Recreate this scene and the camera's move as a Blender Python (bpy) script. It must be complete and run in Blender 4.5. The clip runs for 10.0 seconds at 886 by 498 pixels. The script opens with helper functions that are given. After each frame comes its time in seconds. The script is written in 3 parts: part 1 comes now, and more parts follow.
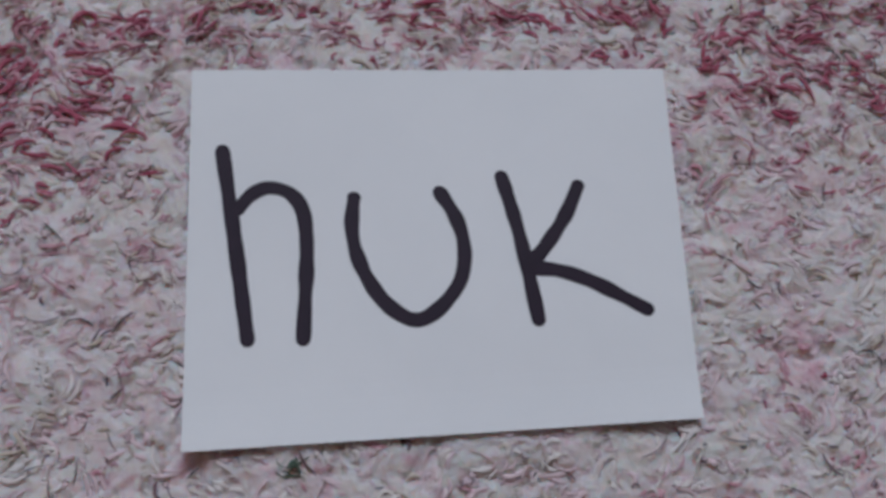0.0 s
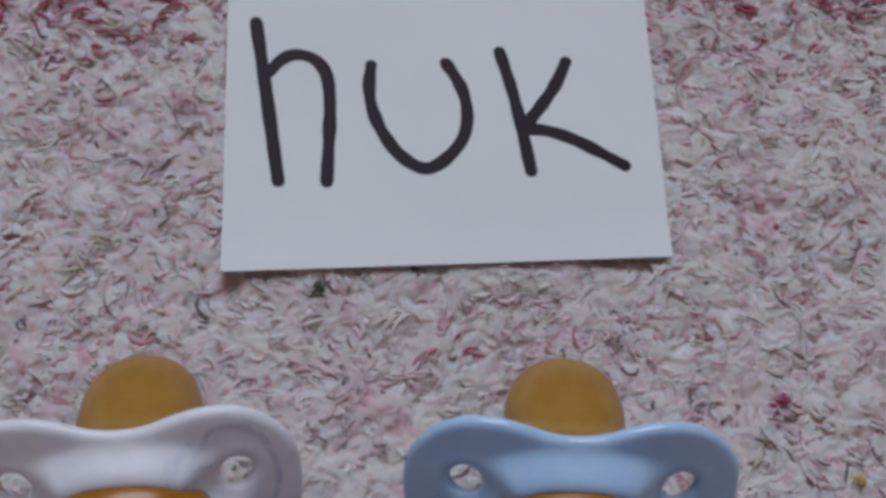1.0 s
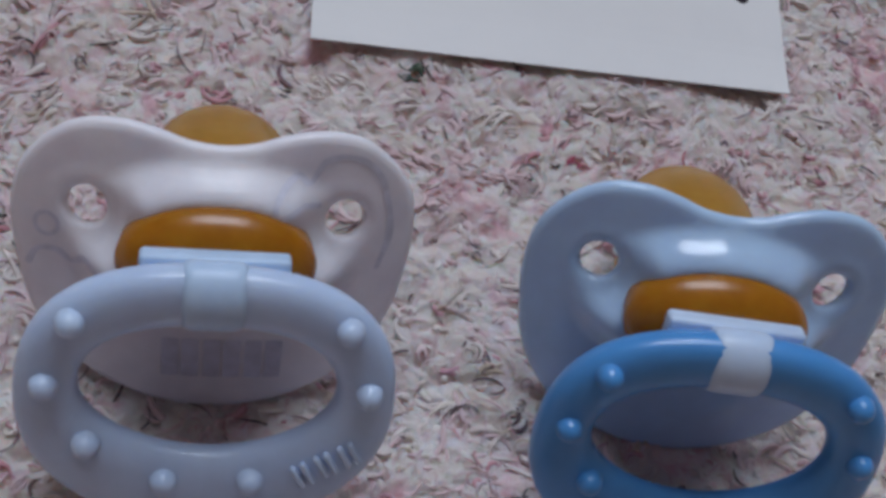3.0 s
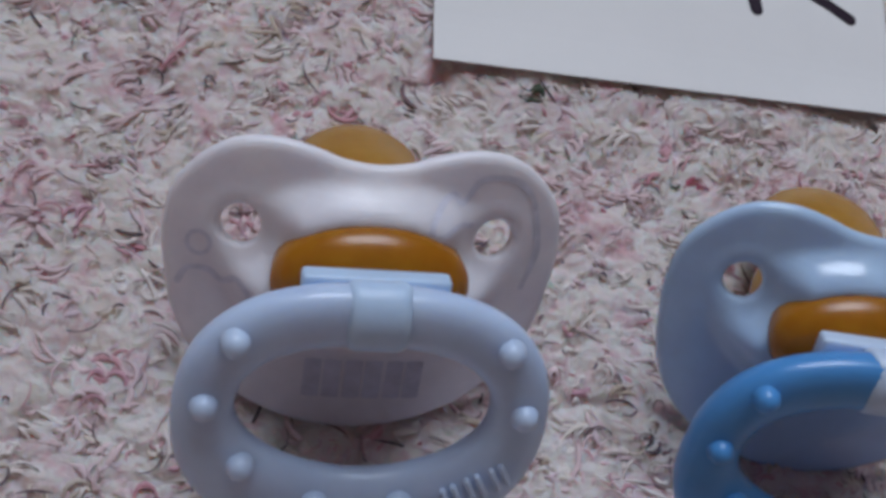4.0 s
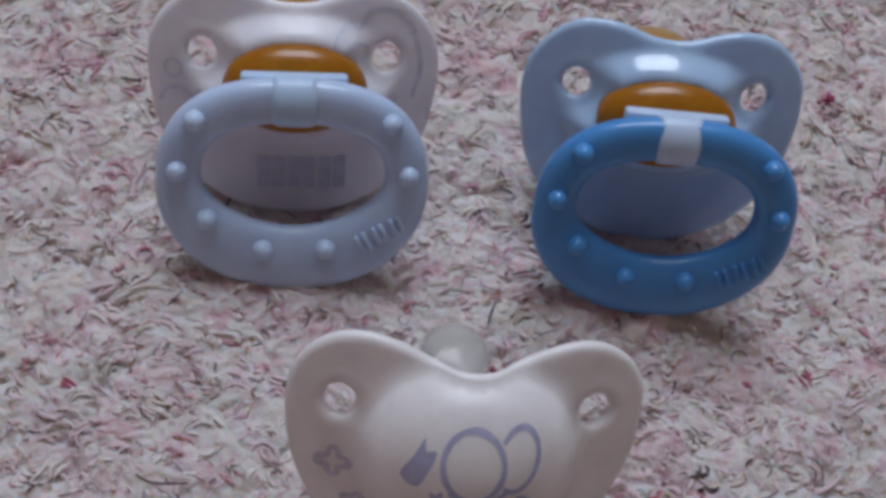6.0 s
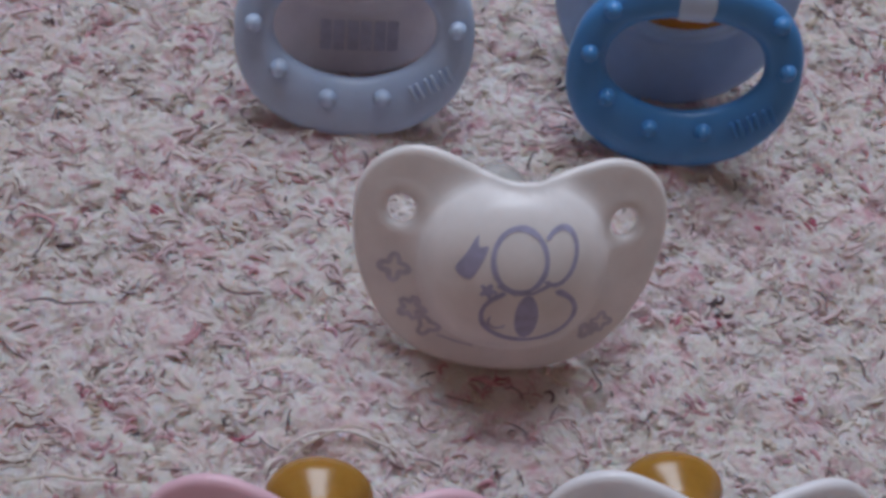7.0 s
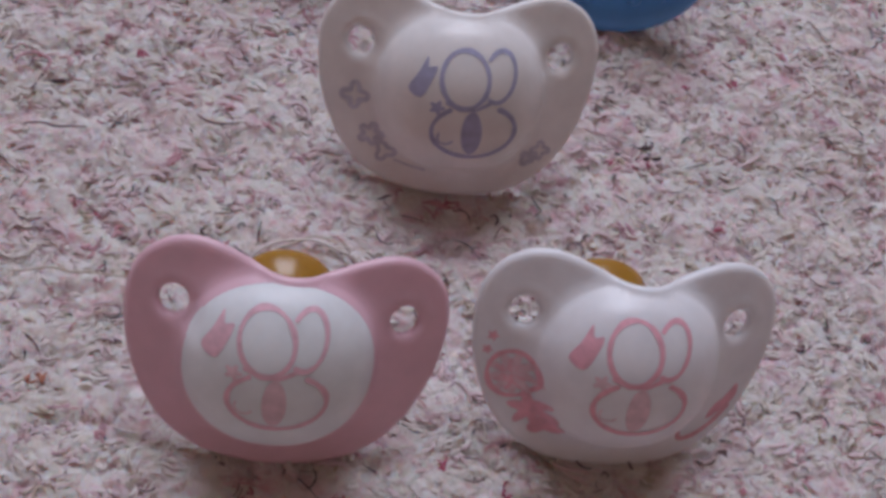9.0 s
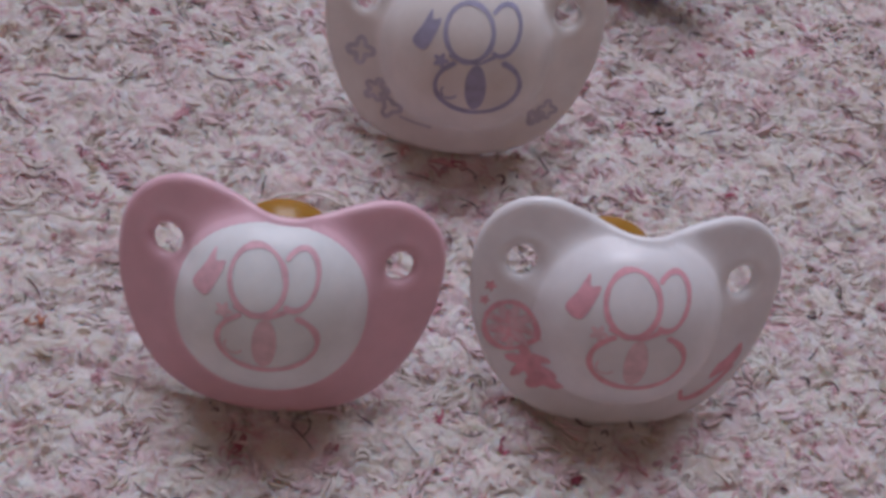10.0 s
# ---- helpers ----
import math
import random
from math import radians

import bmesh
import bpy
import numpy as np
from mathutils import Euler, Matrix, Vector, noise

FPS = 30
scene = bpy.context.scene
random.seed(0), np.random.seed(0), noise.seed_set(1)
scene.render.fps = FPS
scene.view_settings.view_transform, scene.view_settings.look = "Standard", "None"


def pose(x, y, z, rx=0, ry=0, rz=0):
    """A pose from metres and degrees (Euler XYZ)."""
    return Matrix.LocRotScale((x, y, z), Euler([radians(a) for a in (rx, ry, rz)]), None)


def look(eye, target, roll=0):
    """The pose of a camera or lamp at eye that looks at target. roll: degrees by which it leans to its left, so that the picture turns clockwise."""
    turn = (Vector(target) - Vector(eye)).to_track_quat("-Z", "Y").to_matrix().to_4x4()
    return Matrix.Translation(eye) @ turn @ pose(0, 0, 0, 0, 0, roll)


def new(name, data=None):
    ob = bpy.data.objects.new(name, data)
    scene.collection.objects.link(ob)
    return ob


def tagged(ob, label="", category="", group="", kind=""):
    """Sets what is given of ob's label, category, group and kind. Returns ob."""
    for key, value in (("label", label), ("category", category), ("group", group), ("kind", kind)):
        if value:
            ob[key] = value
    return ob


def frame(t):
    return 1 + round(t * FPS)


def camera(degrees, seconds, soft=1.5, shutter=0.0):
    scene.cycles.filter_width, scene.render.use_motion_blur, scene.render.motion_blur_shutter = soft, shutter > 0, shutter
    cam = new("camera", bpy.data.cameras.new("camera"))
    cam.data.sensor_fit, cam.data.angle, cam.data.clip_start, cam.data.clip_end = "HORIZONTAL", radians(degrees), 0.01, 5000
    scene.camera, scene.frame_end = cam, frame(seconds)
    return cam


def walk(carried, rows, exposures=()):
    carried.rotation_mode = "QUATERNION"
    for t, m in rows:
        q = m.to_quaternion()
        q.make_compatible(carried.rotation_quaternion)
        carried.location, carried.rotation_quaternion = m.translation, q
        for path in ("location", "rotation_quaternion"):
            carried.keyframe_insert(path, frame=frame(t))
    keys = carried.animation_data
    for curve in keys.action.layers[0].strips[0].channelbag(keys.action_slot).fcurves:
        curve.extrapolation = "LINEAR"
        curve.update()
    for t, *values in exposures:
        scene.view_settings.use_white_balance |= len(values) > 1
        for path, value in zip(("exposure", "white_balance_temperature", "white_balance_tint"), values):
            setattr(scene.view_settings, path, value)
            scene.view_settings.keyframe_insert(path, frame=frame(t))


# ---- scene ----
cam = camera(40, 10.0, soft=3.7)
EXPO = [(0.0, -0.17, 6330, 9), (2.0, -0.08, 6400, 9), (5.5, 0.02, 6450, 9), (7.5, 0.06, 6480, 12), (10.0, 0.11, 6700, 18)]
PATH = [
    (0, (-0.01815, -0.02758, 0.15697), (-0.00253, 0.02568, 0.00000), 12.60),
    (0.5, (-0.02164, -0.04664, 0.16660), (0.00058, 0.02010, 0.00000), 14.42),
    (1, (-0.02846, -0.05810, 0.17092), (-0.00504, 0.00273, 0.00000), 18.04),
    (1.5, (-0.02921, -0.07104, 0.17942), (-0.00625, -0.01203, 0.00000), 18.96),
    (2, (-0.03378, -0.08360, 0.18166), (-0.00964, -0.01846, 0.00000), 18.76),
    (2.5, (-0.03778, -0.08474, 0.15693), (-0.01328, -0.02715, 0.00000), 23.09),
    (3, (-0.05388, -0.08330, 0.13704), (-0.02032, -0.02749, 0.00000), 33.22),
    (3.2, (-0.06065, -0.08362, 0.12762), (-0.02699, -0.02829, 0.00000), 33.93),
    (4.3, (-0.07043, -0.08291, 0.14005), (-0.03722, -0.02383, 0.00000), 31.48),
    (4.5, (-0.06096, -0.08306, 0.14965), (-0.03790, -0.02218, 0.00000), 22.15),
    (5, (-0.04920, -0.09590, 0.16447), (-0.02353, -0.02526, 0.00000), 19.84),
    (5.5, (-0.05088, -0.11236, 0.16650), (-0.02023, -0.03606, 0.00000), 22.17),
    (6, (-0.05433, -0.13279, 0.16790), (-0.02472, -0.05478, 0.00000), 21.29),
    (6.2, (-0.05592, -0.14175, 0.16716), (-0.02429, -0.06345, 0.00000), 22.68),
    (7.3, (-0.06363, -0.17054, 0.17842), (-0.03389, -0.08532, 0.00000), 20.17),
    (7.5, (-0.06357, -0.17320, 0.17978), (-0.03308, -0.08721, 0.00000), 20.58),
    (8, (-0.06120, -0.18494, 0.18429), (-0.02942, -0.09266, 0.00000), 19.86),
    (8.5, (-0.05981, -0.19502, 0.18444), (-0.02659, -0.10380, 0.00000), 21.24),
    (9, (-0.06054, -0.20542, 0.18104), (-0.02574, -0.11303, 0.00000), 21.61),
    (9.5, (-0.05830, -0.20883, 0.17970), (-0.02771, -0.12083, 0.00000), 20.23),
    (10, (-0.05115, -0.21549, 0.17581), (-0.02644, -0.12115, 0.00000), 17.29),
]
walk(cam, [(t, look(eye, to, roll)) for t, eye, to, roll in PATH], EXPO)

# ---- light ----
world = bpy.data.worlds.new("world")
scene.world = world
world.use_nodes = True
wn = world.node_tree
sky = wn.nodes.new("ShaderNodeTexSky")
sky.sky_type = 'NISHITA'
sky.sun_disc = False
sky.sun_elevation = radians(38)
sky.sun_rotation = radians(150)
wn.links.new(sky.outputs[0], wn.nodes["Background"].inputs[0])
wn.nodes["Background"].inputs[1].default_value = 0.1

WIN_X0, WIN_X1, WIN_Z0, WIN_Z1, WALL_N = -0.60, 0.42, 0.90, 2.15, 0.95
lamp = bpy.data.lights.new("window_daylight", 'AREA')
lamp.shape = 'RECTANGLE'
lamp.size, lamp.size_y = WIN_X1 - WIN_X0 - 0.06, WIN_Z1 - WIN_Z0 - 0.06
lamp.energy = 36
lamp.color = (0.775, 0.85, 0.985)
lamp_ob = new("window_daylight", lamp)
lamp_ob.matrix_world = look(((WIN_X0 + WIN_X1) / 2, WALL_N + 0.10, (WIN_Z0 + WIN_Z1) / 2),
                            ((WIN_X0 + WIN_X1) / 2, 0, (WIN_Z0 + WIN_Z1) / 2 - 0.55))


# ---- materials ----
def base_mat(name, rough=0.5, spec=0.5):
    m = bpy.data.materials.new(name)
    m.use_nodes = True
    b = m.node_tree.nodes["Principled BSDF"]
    b.inputs["Roughness"].default_value = rough
    b.inputs["Specular IOR Level"].default_value = spec
    return m, m.node_tree, b


def noise_node(nt, scale, detail=3.0, rough=0.6):
    tc = nt.nodes.new("ShaderNodeTexCoord")
    n = nt.nodes.new("ShaderNodeTexNoise")
    n.inputs["Scale"].default_value = scale
    n.inputs["Detail"].default_value = detail
    n.inputs["Roughness"].default_value = rough
    nt.links.new(tc.outputs["Object"], n.inputs["Vector"])
    return n


def ramp_node(nt, src, stops):
    r = nt.nodes.new("ShaderNodeValToRGB")
    el = r.color_ramp.elements
    while len(el) < len(stops):
        el.new(0.5)
    for e, (p, c) in zip(el, stops):
        e.position, e.color = p, (*c, 1)
    nt.links.new(src, r.inputs[0])
    return r


def bump_node(nt, src, strength, dist, target):
    b = nt.nodes.new("ShaderNodeBump")
    b.inputs["Strength"].default_value = strength
    b.inputs["Distance"].default_value = dist
    nt.links.new(src, b.inputs["Height"])
    nt.links.new(b.outputs[0], target.inputs["Normal"])


def plastic(name, c, rough=0.32, sss=0.25, coat=0.0, vary=0.06):
    """Moulded plastic: faint cloudiness, fine scuffs in the gloss, a little light carried inside."""
    m, nt, b = base_mat(name, rough)
    n = noise_node(nt, 160, 4)
    lo = tuple(max(0, v * (1 - vary)) for v in c)
    hi = tuple(min(1, v * (1 + vary)) for v in c)
    r = ramp_node(nt, n.outputs[0], [(0.3, lo), (0.7, hi)])
    nt.links.new(r.outputs[0], b.inputs["Base Color"])
    n2 = noise_node(nt, 900, 5)
    rr = nt.nodes.new("ShaderNodeMapRange")
    rr.inputs["To Min"].default_value, rr.inputs["To Max"].default_value = rough * 0.8, rough * 1.35
    nt.links.new(n2.outputs[0], rr.inputs["Value"])
    nt.links.new(rr.outputs[0], b.inputs["Roughness"])
    bump_node(nt, n2.outputs[0], 0.04, 0.0001, b)
    b.inputs["Subsurface Weight"].default_value = sss
    b.inputs["Subsurface Radius"].default_value = (0.0022, 0.0019, 0.0018)
    b.inputs["Subsurface Scale"].default_value = 1.0
    b.inputs["Coat Weight"].default_value = coat
    return m


def latex(name, stops, rough):
    m, nt, b = base_mat(name, 0.3)
    n = noise_node(nt, 220, 5)
    r = ramp_node(nt, n.outputs[0], stops)
    nt.links.new(r.outputs[0], b.inputs["Base Color"])
    b.inputs["Subsurface Weight"].default_value = 0.35
    b.inputs["Subsurface Radius"].default_value = (0.006, 0.003, 0.0008)
    b.inputs["Subsurface Scale"].default_value = 1.0
    b.inputs["Roughness"].default_value = rough
    bump_node(nt, n.outputs[0], 0.04, 0.0002, b)
    return m


def silicone(name):
    m, nt, b = base_mat(name, 0.06)
    n = noise_node(nt, 200, 3)
    r = ramp_node(nt, n.outputs[0], [(0.3, (0.86, 0.84, 0.80)), (0.7, (0.95, 0.94, 0.92))])
    nt.links.new(r.outputs[0], b.inputs["Base Color"])
    b.inputs["Transmission Weight"].default_value = 0.55
    b.inputs["IOR"].default_value = 1.41
    b.inputs["Coat Weight"].default_value = 1.0
    b.inputs["Coat Roughness"].default_value = 0.08
    return m


def ink(name, c, rough=0.5):
    m, nt, b = base_mat(name, rough, 0.25)
    n = noise_node(nt, 500, 4)
    r = ramp_node(nt, n.outputs[0], [(0.3, tuple(v * 0.85 for v in c)), (0.7, tuple(min(1, v * 1.15) for v in c))])
    nt.links.new(r.outputs[0], b.inputs["Base Color"])
    return m


def yarn(name, stops, fuzz=0.5):
    """Cotton fluff: every strand takes its own tint, with mottling and fibre relief."""
    m, nt, b = base_mat(name, 0.95, 0.15)
    g = nt.nodes.new("ShaderNodeNewGeometry")
    r = ramp_node(nt, g.outputs["Random Per Island"], stops)
    n = noise_node(nt, 420, 4)
    mott = ramp_node(nt, n.outputs[0], [(0.25, (0.86, 0.82, 0.81)), (0.6, (1.0, 1.0, 1.0))])
    mx = nt.nodes.new("ShaderNodeMix")
    mx.data_type, mx.blend_type = 'RGBA', 'MULTIPLY'
    mx.inputs["Factor"].default_value = 0.8
    nt.links.new(r.outputs[0], mx.inputs["A"])
    nt.links.new(mott.outputs[0], mx.inputs["B"])
    nt.links.new(mx.outputs["Result"], b.inputs["Base Color"])
    n2 = noise_node(nt, 2200, 5, 0.7)
    bump_node(nt, n2.outputs[0], fuzz, 0.0006, b)
    b.inputs["Sheen Weight"].default_value = 0.2
    b.inputs["Sheen Roughness"].default_value = 0.6
    return m


def paper_mat():
    m, nt, b = base_mat("card_paper", 0.75, 0.3)
    n = noise_node(nt, 40, 5)
    r = ramp_node(nt, n.outputs[0], [(0.3, (0.82, 0.83, 0.84)), (0.7, (0.86, 0.865, 0.87))])
    nt.links.new(r.outputs[0], b.inputs["Base Color"])
    n2 = noise_node(nt, 2500, 4)
    bump_node(nt, n2.outputs[0], 0.12, 0.0002, b)
    return m


def wall_mat(name, c):
    m, nt, b = base_mat(name, 0.9, 0.2)
    n = noise_node(nt, 3, 5)
    r = ramp_node(nt, n.outputs[0], [(0.3, tuple(v * 0.94 for v in c)), (0.7, c)])
    nt.links.new(r.outputs[0], b.inputs["Base Color"])
    n2 = noise_node(nt, 120, 4)
    bump_node(nt, n2.outputs[0], 0.15, 0.001, b)
    return m


def plank_mat():
    m, nt, b = base_mat("floor_wood", 0.45)
    tc = nt.nodes.new("ShaderNodeTexCoord")
    mp = nt.nodes.new("ShaderNodeMapping")
    mp.inputs["Scale"].default_value = (2, 30, 2)
    n = nt.nodes.new("ShaderNodeTexNoise")
    n.inputs["Scale"].default_value, n.inputs["Detail"].default_value = 3, 6
    nt.links.new(tc.outputs["Object"], mp.inputs[0])
    nt.links.new(mp.outputs[0], n.inputs["Vector"])
    r = ramp_node(nt, n.outputs[0], [(0.3, (0.20, 0.12, 0.07)), (0.7, (0.34, 0.22, 0.13))])
    nt.links.new(r.outputs[0], b.inputs["Base Color"])
    bump_node(nt, n.outputs[0], 0.1, 0.002, b)
    return m


M_WALL, M_FLOOR, M_FRAME = wall_mat("wall_paint", (0.45, 0.33, 0.25)), plank_mat(), wall_mat("frame_paint", (0.78, 0.78, 0.76))
M_PAPER, M_PEN = paper_mat(), ink("marker_ink", (0.020, 0.009, 0.022), 0.6)
M_LATEX = latex("amber_latex", [(0.25, (0.34, 0.17, 0.028)), (0.55, (0.42, 0.22, 0.042)), (0.85, (0.48, 0.27, 0.07))], 0.25)
M_PLUG = latex("orange_latex", [(0.25, (0.34, 0.120, 0.006)), (0.55, (0.42, 0.165, 0.010)), (0.85, (0.48, 0.21, 0.018))], 0.27)
M_SILICONE = silicone("clear_silicone")
M_PEARL = plastic("pearl_white_plastic", (0.86, 0.85, 0.94), 0.38, 0.5, 0.1)
M_SKY = plastic("sky_blue_plastic", (0.48, 0.665, 0.94), 0.15, 0.4, 0.3)
M_PALE = plastic("pale_blue_plastic", (0.54, 0.68, 0.93), 0.30, 0.4, 0.2)
M_BLUE = plastic("mid_blue_plastic", (0.080, 0.305, 0.69), 0.30, 0.12, 0.2)
M_STRAP_A = plastic("ice_blue_plastic", (0.52, 0.69, 0.93), 0.36, 0.3)
M_STRAP_B = plastic("milky_plastic", (0.57, 0.71, 0.93), 0.36, 0.3)
M_CREAM = plastic("cream_white_plastic", (0.86, 0.83, 0.84), 0.36, 0.35)
M_WHITE = plastic("white_plastic", (0.84, 0.83, 0.88), 0.34, 0.35)
M_BUTTON = plastic("button_white_plastic", (0.84, 0.86, 0.90), 0.42, 0.35)
M_PINK = plastic("pink_plastic", (0.81, 0.52, 0.61), 0.34, 0.3)
INK_LILAC = ink("lilac_print", (0.44, 0.44, 0.63))
INK_LILAC_PALE = ink("pale_lilac_print", (0.60, 0.58, 0.68))
INK_PINK = ink("pink_print", (0.84, 0.44, 0.53))
INK_PINK_MID = ink("soft_pink_print", (0.83, 0.52, 0.61))
INK_PINK_PALE = ink("pale_pink_print", (0.83, 0.60, 0.67))
INK_GREY = ink("grey_blue_print", (0.63, 0.64, 0.77))
INK_MIST = ink("misty_blue_print", (0.71, 0.72, 0.84))

YARNS = [
    yarn("ivory_yarn", [(0.0, (0.79, 0.69, 0.66)), (0.4, (0.87, 0.80, 0.77)), (0.8, (0.91, 0.86, 0.84)), (1.0, (0.83, 0.75, 0.66))]),
    yarn("blush_yarn", [(0.0, (0.80, 0.61, 0.63)), (0.5, (0.86, 0.69, 0.71)), (1.0, (0.76, 0.62, 0.68))]),
    yarn("rose_yarn", [(0.0, (0.66, 0.32, 0.38)), (0.5, (0.74, 0.44, 0.49)), (1.0, (0.62, 0.36, 0.45))]),
    yarn("crimson_yarn", [(0.0, (0.42, 0.07, 0.13)), (0.5, (0.54, 0.14, 0.21)), (1.0, (0.36, 0.08, 0.14))]),
    yarn("straw_yarn", [(0.0, (0.62, 0.52, 0.42)), (0.5, (0.74, 0.64, 0.55)), (1.0, (0.60, 0.54, 0.50))]),
    yarn("dark_yarn", [(0.0, (0.08, 0.06, 0.07)), (0.6, (0.20, 0.13, 0.15)), (1.0, (0.32, 0.20, 0.21))]),
    yarn("green_yarn", [(0.0, (0.05, 0.08, 0.05)), (1.0, (0.09, 0.13, 0.09))]),
    yarn("magenta_yarn", [(0.0, (0.45, 0.05, 0.16)), (1.0, (0.50, 0.08, 0.20))]),
    yarn("orange_yarn", [(0.0, (0.58, 0.22, 0.16)), (1.0, (0.66, 0.30, 0.18))]),
    yarn("mustard_yarn", [(0.0, (0.56, 0.42, 0.08)), (1.0, (0.60, 0.46, 0.12))]),
]


# ---- building helpers; shapes are given in millimetres ----
def mesh_from(name, verts, faces, smooth=True):
    me = bpy.data.meshes.new(name)
    me.from_pydata([(x * 0.001, y * 0.001, z * 0.001) for x, y, z in verts], [], faces)
    bm = bmesh.new()
    bm.from_mesh(me)
    bmesh.ops.remove_doubles(bm, verts=bm.verts, dist=1e-7)
    bmesh.ops.recalc_face_normals(bm, faces=bm.faces)
    bm.to_mesh(me)
    bm.free()
    if smooth:
        me.polygons.foreach_set("use_smooth", [True] * len(me.polygons))
    return me


def part(name, me, material, parent, label=""):
    ob = new(name, me)
    me.materials.append(material)
    ob.parent = parent
    if label:
        tagged(ob, label=label)
    return ob


def spline(pts, steps=8, closed=False):
    """A smooth line through a few guide points."""
    p = [Vector(q) for q in pts]
    n, out = len(p), []
    for i in range(n if closed else n - 1):
        if closed:
            a, b, c, d = p[i - 1], p[i], p[(i + 1) % n], p[(i + 2) % n]
        else:
            a, b, c, d = p[max(i - 1, 0)], p[i], p[i + 1], p[min(i + 2, n - 1)]
        for s in range(steps):
            t = s / steps
            out.append(0.5 * (2 * b + (c - a) * t + (2 * a - 5 * b + 4 * c - d) * t * t + (3 * b - a - 3 * c + d) * t ** 3))
    if not closed:
        out.append(p[-1])
    return out


def smooth01(x):
    x = min(max(x, 0.0), 1.0)
    return x * x * (3 - 2 * x)


def ellipse(cx, cy, rx, ry, turn=0.0, n=40):
    c, s = math.cos(radians(turn)), math.sin(radians(turn))
    return [(cx + rx * math.cos(a) * c - ry * math.sin(a) * s, cy + rx * math.cos(a) * s + ry * math.sin(a) * c)
            for a in (2 * math.pi * i / n for i in range(n))]


def ribbon(name, path, width, height, material, parent, closed=False, label="", wobble=0.0, lift=0.07):
    """A drawn line of ink that lies on the surface height(u, v)."""
    pts = [Vector((q[0], q[1])) for q in path]
    n = len(pts)
    verts, faces = [], []
    for i, q in enumerate(pts):
        a = pts[i - 1] if (closed or i) else q
        b = pts[(i + 1) % n] if (closed or i < n - 1) else q
        d = (b - a).normalized()
        w = width * 0.5 * (1 + wobble * noise.noise(Vector((q.x * 0.35, q.y * 0.35, 3.1))))
        for k in (-1, -0.33, 0.33, 1):
            e = q + Vector((-d.y, d.x)) * w * k
            verts.append((e.x, e.y, height(e.x, e.y) + lift))
    for i in range(n if closed else n - 1):
        j = (i + 1) % n
        for k in range(3):
            faces.append((4 * i + k, 4 * j + k, 4 * j + k + 1, 4 * i + k + 1))
    if not closed:
        for q, r in ((pts[0], pts[1]), (pts[-1], pts[-2])):
            d = (q - r).normalized()
            a0 = math.atan2(d.y, d.x)
            c = len(verts)
            verts.append((q.x, q.y, height(q.x, q.y) + lift))
            for s in range(9):
                a = a0 - math.pi / 2 + math.pi * s / 8
                e = q + Vector((math.cos(a), math.sin(a))) * width * 0.5
                verts.append((e.x, e.y, height(e.x, e.y) + lift))
            faces += [(c, c + 1 + s, c + 2 + s) for s in range(8)]
    return part(name, mesh_from(name, verts, faces), material, parent, label)


def patch(name, outline, height, material, parent, label="", lift=0.06):
    """A filled print that lies on the surface height(u, v)."""
    n = len(outline)
    cx, cy = sum(p[0] for p in outline) / n, sum(p[1] for p in outline) / n
    verts, faces = [(cx, cy, height(cx, cy) + lift)], []
    for k in (1, 2, 3, 4):
        for p in outline:
            x, y = cx + (p[0] - cx) * k / 4, cy + (p[1] - cy) * k / 4
            verts.append((x, y, height(x, y) + lift))
    for i in range(n):
        j = (i + 1) % n
        faces.append((0, 1 + i, 1 + j))
        for k in range(3):
            faces.append((1 + k * n + i, 1 + (k + 1) * n + i, 1 + (k + 1) * n + j, 1 + k * n + j))
    return part(name, mesh_from(name, verts, faces), material, parent, label)


def box_mesh(name, x0, x1, y0, y1, z0, z1, bevel=0.0, seg=3):
    bm = bmesh.new()
    bmesh.ops.create_cube(bm, size=1)
    for v in bm.verts:
        v.co = Vector((x0 + (v.co.x + 0.5) * (x1 - x0), y0 + (v.co.y + 0.5) * (y1 - y0), z0 + (v.co.z + 0.5) * (z1 - z0)))
    if bevel:
        bmesh.ops.bevel(bm, geom=bm.edges[:], offset=bevel, segments=seg, profile=0.5, affect='EDGES')
    me = bpy.data.meshes.new(name)
    for v in bm.verts:
        v.co *= 0.001
    bm.to_mesh(me)
    bm.free()
    me.polygons.foreach_set("use_smooth", [bevel > 0] * len(me.polygons))
    return me


# ---- the room ----
def slab(name, x0, x1, y0, y1, z0, z1, material, label, category):
    me = box_mesh(name, x0 * 1000, x1 * 1000, y0 * 1000, y1 * 1000, z0 * 1000, z1 * 1000)
    me.materials.append(material)
    return tagged(new(name, me), label, category, kind="structure")


FLOOR_Z, CEIL_Z, HALF = -0.012, 2.4, 1.7
slab("floor", -HALF, HALF, -2.0, WALL_N, FLOOR_Z - 0.1, FLOOR_Z, M_FLOOR, "brown wooden floor under the woven rug", "floor")
slab("ceiling", -HALF, HALF, -2.0, WALL_N, CEIL_Z, CEIL_Z + 0.1, M_WALL, "plain warm beige painted room ceiling", "ceiling")
slab("wall_south", -HALF, HALF, -2.12, -2.0, FLOOR_Z, CEIL_Z, M_WALL, "plain warm beige painted room wall", "wall")
slab("wall_west", -HALF - 0.12, -HALF, -2.0, WALL_N, FLOOR_Z, CEIL_Z, M_WALL, "plain warm beige painted room wall", "wall")
slab("wall_east", HALF, HALF + 0.12, -2.0, WALL_N, FLOOR_Z, CEIL_Z, M_WALL, "plain warm beige painted room wall", "wall")


